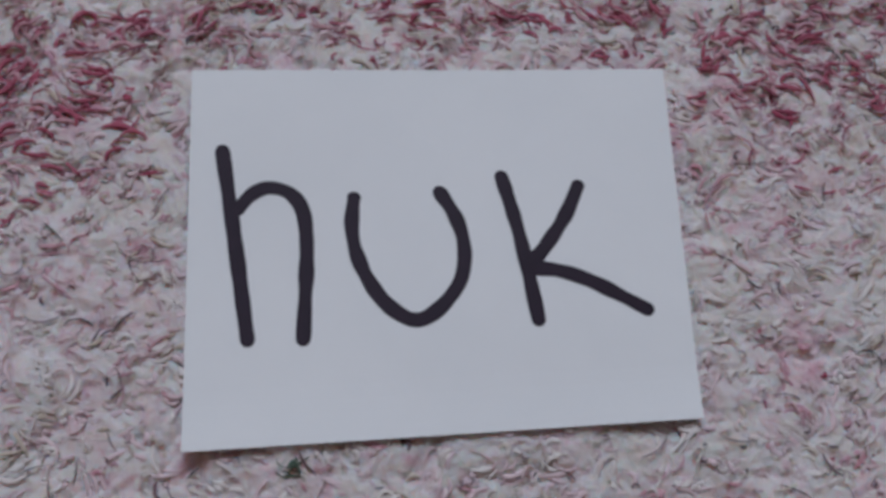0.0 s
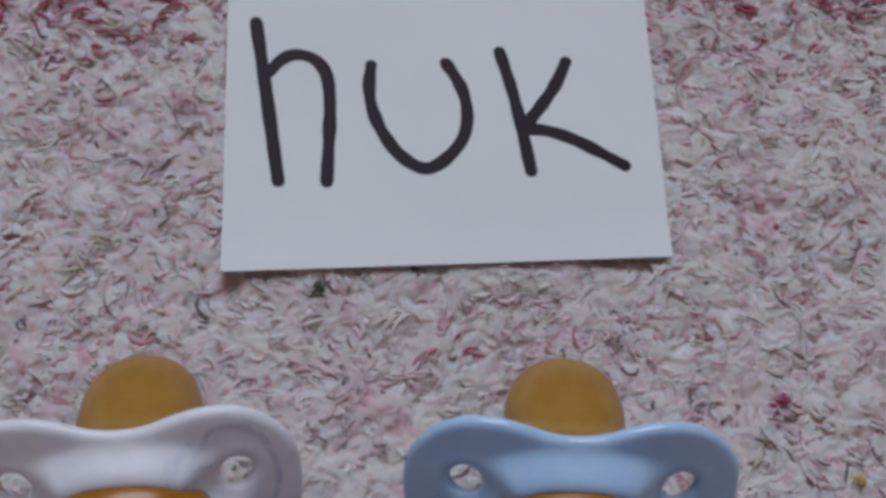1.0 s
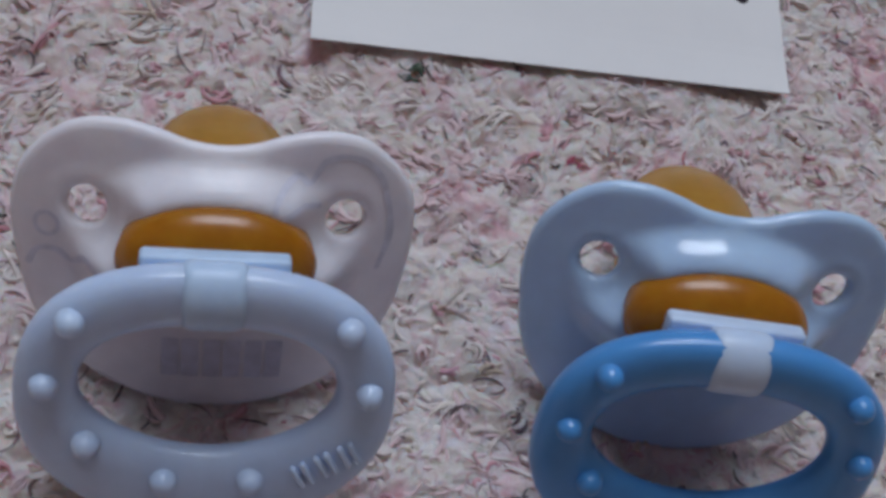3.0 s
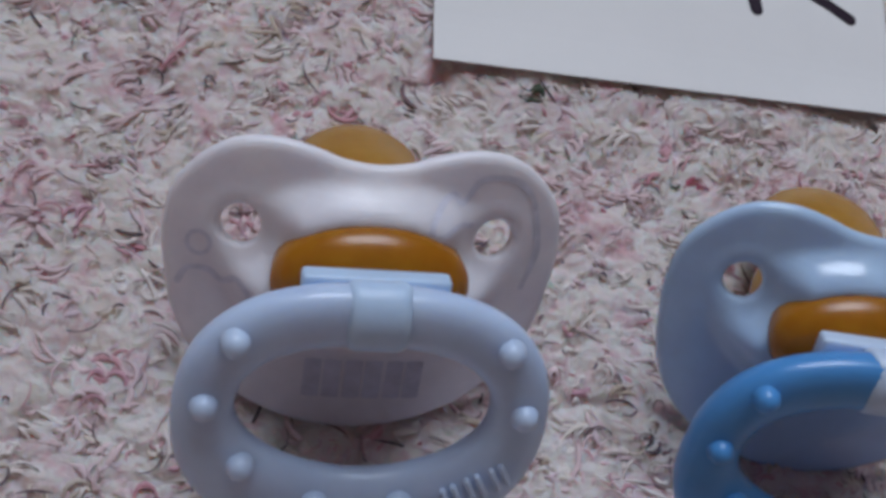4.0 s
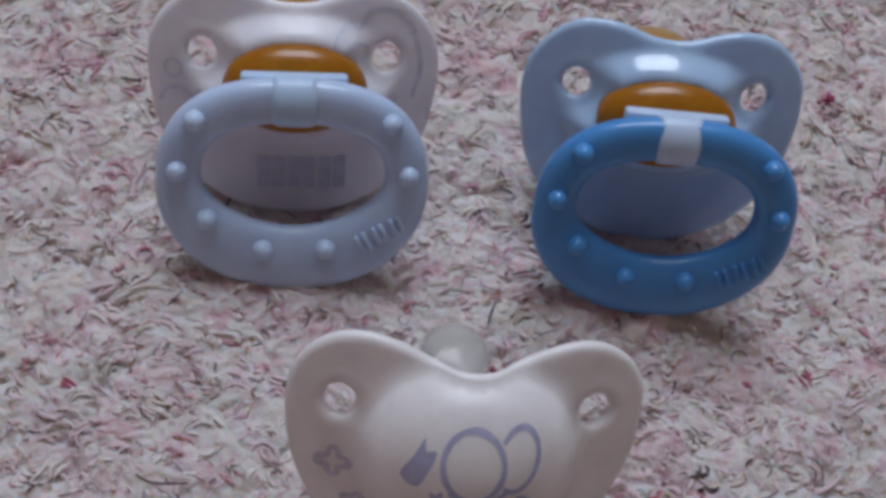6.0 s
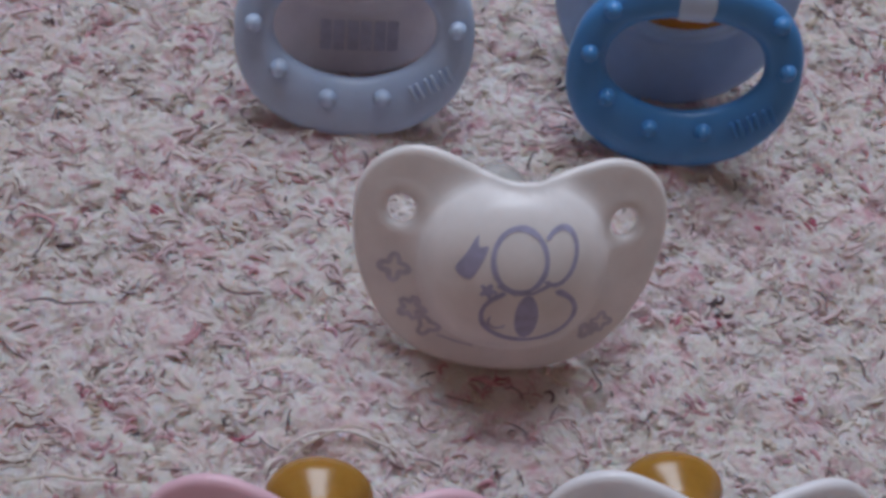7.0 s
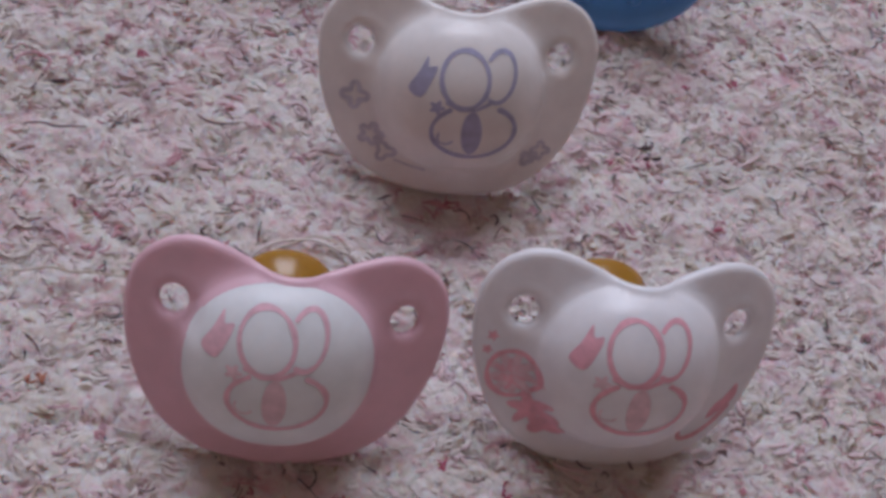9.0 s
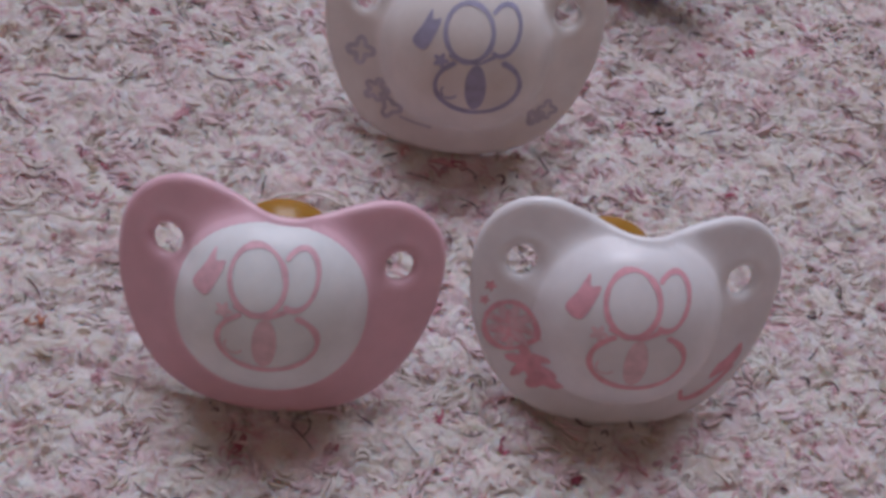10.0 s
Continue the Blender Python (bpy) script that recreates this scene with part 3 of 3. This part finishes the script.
flower(-20.4, -4.6, 0.9, 5, face_e, INK_PINK, guard_e)
flower(-20.9, -7.0, 0.8, 5, face_e, INK_PINK, guard_e)
flower(-16.8, -10.4, 4.3, 9, face_e, INK_PINK_PALE, guard_e)
ribbon("print", ellipse(-16.8, -10.4, 3.6, 3.8), 0.7, face_e, INK_PINK, guard_e, True, wobble=0.8)
flower(-16.7, -10.6, 2.9, 7, face_e, INK_PINK, guard_e)
flower(-13.2, -15.8, 3.5, 6, face_e, INK_PINK, guard_e, 0.6)
flower(-10.4, -18.0, 3.0, 3, face_e, INK_PINK, guard_e, 1.2)
patch("print", [p.to_2d()[:] for p in spline([(19.2, -10.2, 0), (19.6, -12.2, 0), (18.0, -14.6, 0), (15.4, -16.4, 0), (16.2, -14.0, 0), (17.6, -12.6, 0)], 5, True)], face_e, INK_PINK, guard_e)
ribbon("print", [p.to_2d()[:] for p in spline([(18.6, -14.2, 0), (16.4, -17.2, 0), (13.8, -19.4, 0), (11.6, -20.0, 0), (11.2, -18.8, 0)], 6)], 0.8, face_e, INK_PINK, guard_e, wobble=0.5)
for cx, cy, r, k in ((-16.9, -9.2, 2.2, 4), (-13.8, -15.6, 2.0, 5), (-11.2, -18.4, 1.8, 3), (15.4, -16.4, 1.6, 4), (13.2, -18.0, 1.2, 3)):
    ribbon("print", [(cx + r * (0.75 + 0.25 * math.cos(k * a)) * math.cos(a), cy + r * (0.75 + 0.25 * math.cos(k * a)) * math.sin(a))
                     for a in (2 * math.pi * i / 40 for i in range(40))], 0.8, face_c, INK_LILAC_PALE, guard_c, True, wobble=0.5)
ribbon("print", [(-9.4, -19.8), (-6.6, -20.6), (-4.2, -21.0)], 0.4, face_c, INK_LILAC_PALE, guard_c)


# ---- the paper card with a handwritten word ----
def paper_height(x, y):
    return 0.5 + 0.9 * smooth01((8 - y) / 12) * (0.6 + 0.4 * smooth01((x + 10) / 40)) + 0.25 * math.sin(x * 0.07 + 0.8) * math.sin(y * 0.09)


def card():
    thing = new("paper_note")
    tagged(thing, "white paper card with a handwritten marker word", "note")
    thing.location = (0, 0, 0)
    bl, br, tl, tr = Vector((-38.0, 0.0)), Vector((30.0, 0.0)), Vector((-36.0, 53.9)), Vector((31.7, 51.6))
    nu, nv, verts, faces = 34, 28, [], []
    for side in (0, 1):
        for j in range(nv + 1):
            for i in range(nu + 1):
                s, t = i / nu, j / nv
                p = (bl * (1 - s) + br * s) * (1 - t) + (tl * (1 - s) + tr * s) * t
                verts.append((p.x, p.y, paper_height(p.x, p.y) - 0.32 * side))
    w, k = nu + 1, (nu + 1) * (nv + 1)
    for j in range(nv):
        for i in range(nu):
            f = (j * w + i, j * w + i + 1, (j + 1) * w + i + 1, (j + 1) * w + i)
            faces += [f, tuple(k + e for e in reversed(f))]
    edge = [i for i in range(w)] + [j * w + nu for j in range(1, nv + 1)] + [nv * w + i for i in range(nu - 1, -1, -1)] + [j * w for j in range(nv - 1, 0, -1)]
    faces += [(edge[i], edge[(i + 1) % len(edge)], k + edge[(i + 1) % len(edge)], k + edge[i]) for i in range(len(edge))]
    me = mesh_from("sheet", verts, faces, smooth=False)
    part("sheet", me, M_PAPER, thing)
    for pts in ([(-32.0, 41.3), (-30.7, 28.9), (-29.3, 14.3)],
                [(-30.1, 32.7), (-28.1, 34.8), (-25.8, 35.6), (-23.1, 34.7), (-21.4, 32.2), (-21.0, 28.2), (-21.2, 23.5), (-22.0, 14.0)],
                [(-14.3, 33.5), (-14.8, 29.6), (-14.4, 25.6), (-12.9, 21.5), (-10.5, 17.9), (-7.2, 15.7), (-4.1, 16.8), (-1.0, 20.1), (0.2, 23.6), (0.2, 27.2), (-0.7, 30.5), (-2.4, 33.8)],
                [(6.4, 35.7), (8.1, 26.8), (9.5, 14.8)],
                [(17.0, 33.8), (14.7, 29.4), (11.4, 25.0), (8.7, 22.1)],
                [(8.7, 22.0), (12.6, 21.6), (17.4, 19.7), (24.5, 15.4)]):
        ribbon("pen_stroke", [p.to_2d()[:] for p in spline([(u, v, 0) for u, v in pts], 7)], 2.0, paper_height, M_PEN, thing, wobble=0.22, lift=0.06)


card()

# ---- the rug ----
rug = tagged(new("rug"), "cream and pink shaggy cotton rug with flecks", "rug")
rug.location = (0, 0, FLOOR_Z)
RNG = np.random.default_rng(7)


def mound(x, y):
    """The pile gives way or stands up a little where the shields press into it."""
    h = 0
    for cx, cy, rx, tall in ((-25.5, -103.5, 17, 1.0), (-53.5, -151.5, 17, 1.5), (-1.0, -149.5, 17, 0.4), (-48.7, -46.5, 16, -2.6), (7.0, -60.0, 16, 1.2)):
        h = h + tall * np.exp(-(((x - cx) / rx) ** 2 + ((y - cy) / 6.5) ** 2) ** 1.5)
    return h


def value_noise(x, y, pitch, seed):
    """Smooth noise between -1 and 1 on a square lattice."""
    lat = np.random.default_rng(seed).uniform(-1, 1, (512, 512))
    u, v = x / pitch + 200, y / pitch + 200
    i, j = np.floor(u).astype(int), np.floor(v).astype(int)
    f, g = u - i, v - j
    f, g = f * f * f * (f * (6 * f - 15) + 10), g * g * g * (g * (6 * g - 15) + 10)
    at = lambda a, b: lat[a % 512, b % 512]
    return (at(i, j) * (1 - f) + at(i + 1, j) * f) * (1 - g) + (at(i, j + 1) * (1 - f) + at(i + 1, j + 1) * f) * g


def tufts(x, y, pitch, seed, folds):
    """Round overlapping tufts with wavy folds that run out from their middles; 0 to about 1."""
    rng = np.random.default_rng(seed)
    jx, jy, big, ph = (rng.uniform(-0.45, 0.45, (256, 256)), rng.uniform(-0.45, 0.45, (256, 256)), rng.uniform(0.62, 1.05, (256, 256)), rng.uniform(0, 6.28, (256, 256)))
    u, v = x / pitch + 100, y / pitch + 100
    i0, j0 = np.floor(u).astype(int), np.floor(v).astype(int)
    best = np.zeros(x.shape)
    for di in (-1, 0, 1):
        for dj in (-1, 0, 1):
            i, j = (i0 + di) % 256, (j0 + dj) % 256
            dx, dy = u - (i0 + di + 0.5 + jx[i, j]), v - (j0 + dj + 0.5 + jy[i, j])
            d = np.hypot(dx, dy) / big[i, j]
            a = np.arctan2(dy, dx)
            curl = np.sin(folds * a + 5.0 * d + ph[i, j]) * np.clip(d * 2, 0, 1)
            best = np.maximum(best, np.sqrt(np.clip(1 - d * d, 0, 1)) * big[i, j] + 0.09 * curl * (d < 1))
    return best


def rug_base():
    nx, ny = 640, 880
    xs, ys = np.linspace(-124, 94, nx), np.linspace(-202, 96, ny)
    gx, gy = np.meshgrid(xs, ys)
    co = np.empty((ny * nx, 3))
    co[:, 0], co[:, 1] = gx.ravel(), gy.ravel()
    x, y = co[:, 0], co[:, 1]
    wx = x + 1.6 * value_noise(x, y, 4.5, 1) + 0.5 * value_noise(x, y, 1.6, 2)
    wy = y + 1.6 * value_noise(x, y, 4.5, 3) + 0.5 * value_noise(x, y, 1.6, 4)
    h = 9.35 + 1.85 * tufts(wx, wy * 1.15, 5.2, 5, 7) + 0.6 * tufts(wx, wy * 1.2, 2.3, 6, 4) + 0.7 * value_noise(x, y, 11, 7)
    h += 0.16 * value_noise(wx, wy, 1.0, 8)
    co[:, 2] = h + mound(x, y)
    under = (x > -37) & (x < 30) & (y > 0.8) & (y < 50)
    co[under, 2] = np.minimum(co[under, 2], 10.6)
    j, i = np.meshgrid(np.arange(ny - 1), np.arange(nx - 1), indexing="ij")
    q = np.stack([j * nx + i, j * nx + i + 1, (j + 1) * nx + i + 1, (j + 1) * nx + i], -1).reshape(-1, 4)
    me = bpy.data.meshes.new("backing")
    me.vertices.add(len(co))
    me.vertices.foreach_set("co", (co * 0.001).ravel())
    me.loops.add(q.size)
    me.loops.foreach_set("vertex_index", q.ravel().astype(np.int32))
    me.polygons.add(len(q))
    me.polygons.foreach_set("loop_start", np.arange(0, q.size, 4, dtype=np.int32))
    me.polygons.foreach_set("loop_total", np.full(len(q), 4, dtype=np.int32))
    me.polygons.foreach_set("use_smooth", np.ones(len(q), dtype=bool))
    me.update()
    me.validate()
    part("backing", me, YARN_BASE, rug)
    part("border", box_mesh("border", -620, 620, -900, 480, 0.5, 8.0, 3.0), YARN_BASE, rug)


def backing_mat():
    m, nt, b = base_mat("rug_fluff", 0.95, 0.1)
    n = noise_node(nt, 230, 6, 0.62)
    r = ramp_node(nt, n.outputs[0], [(0.26, (0.62, 0.50, 0.45)), (0.36, (0.82, 0.74, 0.71)), (0.52, (0.88, 0.82, 0.81)), (0.60, (0.83, 0.68, 0.70)), (0.68, (0.76, 0.52, 0.57)), (0.78, (0.66, 0.36, 0.43))])
    n3 = noise_node(nt, 75, 4, 0.6)
    tint = ramp_node(nt, n3.outputs[0], [(0.36, (1.0, 0.98, 0.95)), (0.5, (1.0, 1.0, 1.0)), (0.66, (0.98, 0.86, 0.89))])
    mx = nt.nodes.new("ShaderNodeMix")
    mx.data_type, mx.blend_type = 'RGBA', 'MULTIPLY'
    mx.inputs["Factor"].default_value = 1.0
    nt.links.new(r.outputs[0], mx.inputs["A"])
    nt.links.new(tint.outputs[0], mx.inputs["B"])
    nt.links.new(mx.outputs["Result"], b.inputs["Base Color"])
    n2 = noise_node(nt, 1100, 6, 0.7)
    bump_node(nt, n2.outputs[0], 0.7, 0.0012, b)
    b.inputs["Subsurface Weight"].default_value = 0.5
    b.inputs["Subsurface Radius"].default_value = (0.0032, 0.0018, 0.0013)
    b.inputs["Subsurface Scale"].default_value = 1.0
    return m


YARN_BASE = backing_mat()
rug_base()


def strands(name, x, y, z, turn, length, bend, arch, wid, thk, kind, seg, sides, label):
    """Many curled strands of yarn as one mesh. All in millimetres; one row of numbers for each strand."""
    n = len(x)
    s = np.linspace(0, 1, seg + 1)[None, :]
    ang = turn[:, None] + bend[:, None] * (s - 0.5)
    step = (length / seg)[:, None]
    dx, dy = np.cos(ang) * step, np.sin(ang) * step
    px = np.cumsum(dx, 1) - dx / 2
    py = np.cumsum(dy, 1) - dy / 2
    px += (x - px.mean(1))[:, None]
    py += (y - py.mean(1))[:, None]
    pz = z[:, None] + arch[:, None] * (np.sin(np.pi * s) - 0.55)
    prof = np.sin(np.pi * (0.06 + 0.88 * s)) ** 0.55
    twist = RNG.uniform(-0.7, 0.7, n)[:, None]
    a = 2 * np.pi * np.arange(sides) / sides
    ca, sa = np.cos(a)[None, None, :], np.sin(a)[None, None, :]
    lump = 1 + 0.22 * RNG.standard_normal((n, seg + 1, 1)).clip(-1.5, 1.5)
    w = (wid[:, None] * prof)[:, :, None] * ca * lump
    h = (thk[:, None] * prof)[:, :, None] * sa * lump
    ct, st = np.cos(twist)[:, :, None], np.sin(twist)[:, :, None]
    side, upz = w * ct - h * st, w * st + h * ct
    vx = px[:, :, None] - np.sin(ang)[:, :, None] * side
    vy = py[:, :, None] + np.cos(ang)[:, :, None] * side
    vz = pz[:, :, None] + upz
    co = np.stack([vx, vy, vz - FLOOR_Z * 1000], -1).reshape(-1, 3) * 0.001
    r, c = np.meshgrid(np.arange(seg), np.arange(sides), indexing="ij")
    quad = np.stack([r * sides + c, r * sides + (c + 1) % sides, (r + 1) * sides + (c + 1) % sides, (r + 1) * sides + c], -1).reshape(-1, 4)
    allq = (np.arange(n)[:, None, None] * ((seg + 1) * sides) + quad[None]).reshape(-1)
    me = bpy.data.meshes.new(name)
    nf = n * len(quad)
    me.vertices.add(len(co))
    me.vertices.foreach_set("co", co.ravel())
    me.loops.add(nf * 4)
    me.loops.foreach_set("vertex_index", allq.astype(np.int32))
    me.polygons.add(nf)
    me.polygons.foreach_set("loop_start", np.arange(0, nf * 4, 4, dtype=np.int32))
    me.polygons.foreach_set("loop_total", np.full(nf, 4, dtype=np.int32))
    me.polygons.foreach_set("material_index", np.repeat(kind, len(quad)).astype(np.int32))
    me.polygons.foreach_set("use_smooth", np.ones(nf, dtype=bool))
    for m in YARNS:
        me.materials.append(m)
    me.update()
    me.validate()
    ob = new(name, me)
    ob.parent = rug
    tagged(ob, label=label, kind="stuff")


def field(x, y, scale, seed):
    return np.array([noise.noise(Vector((a * scale, b * scale, seed))) for a, b in zip(x, y)])


def band(y, y0, y1, soft):
    return 1 / (1 + np.exp(-(y - y0) / soft)) * 1 / (1 + np.exp((y - y1) / soft))


def choose_kind(x, y, dark=0.02):
    n = len(x)
    pinkness = field(x, y, 0.10, 2.0) + 0.6 * field(x, y, 0.28, 8.0)
    red = band(y, 38, 66, 4)
    p_rose = np.clip(0.075 + 0.13 * pinkness + 0.14 * red, 0.012, 1)
    p_crim = np.clip(0.006 + 0.03 * pinkness + red * (0.16 + 0.4 * field(x, y, 0.12, 5.0)), 0.003, 1)
    p_blush = np.clip(0.43 + 0.45 * pinkness, 0.12, 0.7)
    # scattered straw tufts; past y = 62 extra straw paints in the brown shadow
    p_straw_shade = np.clip(0.07 + 0.12 * field(x, y, 0.13, 11.0) + 0.6 * band(y, 62, 200, 2.5), 0.02, 0.8)
    u = RNG.uniform(0, 1, n)
    kind = np.zeros(n, int)
    edge = np.zeros(n)
    for idx, p in ((3, p_crim), (2, p_rose), (5, np.full(n, dark)), (4, p_straw_shade), (1, p_blush)):
        kind[(u >= edge) & (u < edge + p)] = idx
        edge = edge + p
    for cx, cy, r, idx in ((-23.8, -2.6, 2.0, 6), (44.4, -22.7, 1.4, 7), (-88.7, -139.0, 1.7, 8), (53.8, -35.1, 1.1, 9)):
        kind[(x - cx) ** 2 + (y - cy) ** 2 < 0.5 * r * r] = idx
    return kind


def lie(x, y):
    """How high the tufts stand at a place, on the whole."""
    return 0.7 * value_noise(x, y, 11, 7) - 0.3 + 1.25 * tufts(x + 1.6 * value_noise(x, y, 4.5, 1), (y + 1.6 * value_noise(x, y, 4.5, 3)) * 1.15, 5.2, 5, 7)


def rug_pile():
    # locks of cotton: a handful of thin strands that curl together
    pitch, each = 3.0, 5
    gx, gy = np.meshgrid(np.arange(-118, 88, pitch), np.arange(-194, 88, pitch))
    cx = gx.ravel() + RNG.uniform(-1.5, 1.5, gx.size)
    cy = gy.ravel() + RNG.uniform(-1.5, 1.5, gx.size)
    m = len(cx)
    ckind = choose_kind(cx, cy, 0.004)
    cturn = RNG.normal(0, 0.7, m) + 1.3 * field(cx, cy, 0.09, 6.0)
    cbend = RNG.normal(0, 3.4, m)
    clen = 1.8 + 3.0 * RNG.uniform(0, 1, m) ** 1.4
    clift = RNG.normal(0, 0.14, m)
    spread = RNG.uniform(0.7, 1.5, m)
    rp = lambda a: np.repeat(a, each)
    n = m * each
    across = RNG.normal(0, 1, n) * rp(spread)
    along = RNG.normal(0, 0.7, n)
    t = rp(cturn)
    x = rp(cx) - np.sin(t) * across + np.cos(t) * along
    y = rp(cy) + np.cos(t) * across + np.sin(t) * along
    z = -1.42 + mound(x, y) + rp(clift) + lie(x, y) - 0.16 * across ** 2 / rp(spread) + RNG.normal(0, 0.1, n)
    under = (x > -37) & (x < 30) & (y > 0.8) & (y < 50)
    z = np.where(under, np.minimum(z, -1.7), z)
    kind = rp(ckind)
    stray = RNG.uniform(0, 1, n) < 0.22
    kind = np.where(stray, choose_kind(x, y, 0.012), kind)
    wid = 0.12 + 0.30 * RNG.uniform(0, 1, n) ** 1.3
    strands("pile", x, y, z, t + RNG.normal(0, 0.28, n), rp(clen) * RNG.uniform(0.7, 1.25, n), rp(cbend) + RNG.normal(0, 0.6, n), RNG.uniform(0.1, 0.6, n),
            wid, wid * RNG.uniform(0.65, 0.95, n), kind, 5, 5, "curled locks of cream and pink cotton")
    n = 8500
    x, y = RNG.uniform(-116, 86, n), RNG.uniform(-192, 90, n)
    under = (x > -40) & (x < 34) & (y > -1) & (y < 57)
    z = np.where(under, -2.2, -1.0 + lie(x, y) + mound(x, y) + RNG.normal(0, 0.2, n))
    fine = RNG.uniform(0.07, 0.19, n)
    strands("fluff", x, y, z, RNG.normal(0, 0.9, n), 1.2 + 4.2 * RNG.uniform(0, 1, n) ** 2, RNG.normal(0, 2.2, n), RNG.uniform(0.1, 0.7, n), fine, fine,
            choose_kind(x, y, 0.21), 7, 4, "fine loose fibres lying on the pile")
    n = 2600
    x, y = RNG.uniform(-110, 85, n), RNG.normal(54, 8, n)
    keep = ~((x > -44) & (x < 38) & (y < 60)) & (field(x, y, 0.17, 21.0) > 0.0)
    x, y = x[keep], y[keep]
    n = len(x)
    wid = RNG.uniform(0.12, 0.42, n)
    strands("red_pile", x, y, -0.9 + lie(x, y) + RNG.normal(0, 0.2, n), RNG.normal(0, 0.4, n) + 1.5 * field(x, y, 0.09, 6.0), RNG.uniform(1.8, 5.5, n),
            RNG.normal(0, 1.2, n) + 4.0 * field(x, y, 0.12, 9.0), RNG.uniform(0.1, 0.6, n), wid, wid * 0.6, np.where(RNG.uniform(0, 1, n) > 0.35, 3, 2), 8, 4,
            "crimson curls in the rug's red band")


def flecks():
    """Four knots of coloured thread caught in the pile."""
    x, y, idx = [], [], []
    for cx, cy, r, k in ((-23.8, -2.4, 0.8, 6), (44.4, -22.7, 0.6, 7), (-88.7, -139.0, 0.8, 8), (53.8, -35.1, 0.55, 9)):
        x.append(RNG.normal(cx, r * 0.7, 8))
        y.append(RNG.normal(cy, r * 0.5, 8))
        idx.append(np.full(8, k))
    x, y, idx = np.concatenate(x), np.concatenate(y), np.concatenate(idx)
    n = len(x)
    strands("fleck", x, y, -0.45 + lie(x, y) + RNG.normal(0, 0.15, n), RNG.uniform(0, 3.1, n), RNG.uniform(0.8, 2.0, n), RNG.normal(0, 2.0, n), RNG.uniform(0.2, 0.6, n),
            RNG.uniform(0.15, 0.35, n), RNG.uniform(0.12, 0.25, n), idx, 6, 5, "small knots of dark green, magenta, orange and yellow thread")


def thread(pts, radius, tone):
    """One long loose thread that lies in a bow on the pile."""
    line = spline([(u, v, 0) for u, v in pts], 7)
    verts, faces, n = [], [], 6
    for i, p in enumerate(line):
        d = (line[min(i + 1, len(line) - 1)] - line[max(i - 1, 0)]).normalized()
        side = Vector((-d.y, d.x, 0))
        r = radius * (0.5 + 0.5 * math.sin(math.pi * (0.08 + 0.84 * i / (len(line) - 1))))
        z = 1.3 + 0.35 * math.sin(p.x * 0.9) + 0.25 * math.cos(p.y * 1.3)
        for j in range(n):
            a = 2 * math.pi * j / n
            verts.append((p.x + side.x * r * math.cos(a), p.y + side.y * r * math.cos(a), z + r * math.sin(a) - FLOOR_Z * 1000))
    for i in range(len(line) - 1):
        faces += [(i * n + j, i * n + (j + 1) % n, (i + 1) * n + (j + 1) % n, (i + 1) * n + j) for j in range(n)]
    part("thread", mesh_from("thread", verts, faces), YARNS[tone], rug)


rug_pile()
flecks()
for pts, radius, tone in (([(-58.4, -117.4), (-55, -114.9), (-51, -113.3), (-46, -113.9), (-41.4, -116.1), (-39, -119)], 0.26, 0),
                          ([(-57.2, -119), (-53.4, -115.4), (-48, -112.8), (-42, -113.9)], 0.2, 4),
                          ([(-96, -95), (-93, -94.1), (-90, -95), (-86, -94.3)], 0.22, 5),
                          ([(-68, -91), (-66, -92), (-61, -92.2)], 0.2, 5),
                          ([(-99, -83), (-98, -81.2), (-95.4, -80.8), (-93.2, -82), (-94, -84)], 0.32, 2),
                          ([(-92, -81), (-90.2, -81.2), (-90, -83)], 0.3, 2),
                          ([(-10, -102.4), (-8.4, -104.8), (-9.8, -106.4)], 0.2, 5),
                          ([(-95, -121.9), (-89, -121.1), (-84, -121.5), (-77, -121.7)], 0.22, 4)):
    thread(pts, radius, tone)
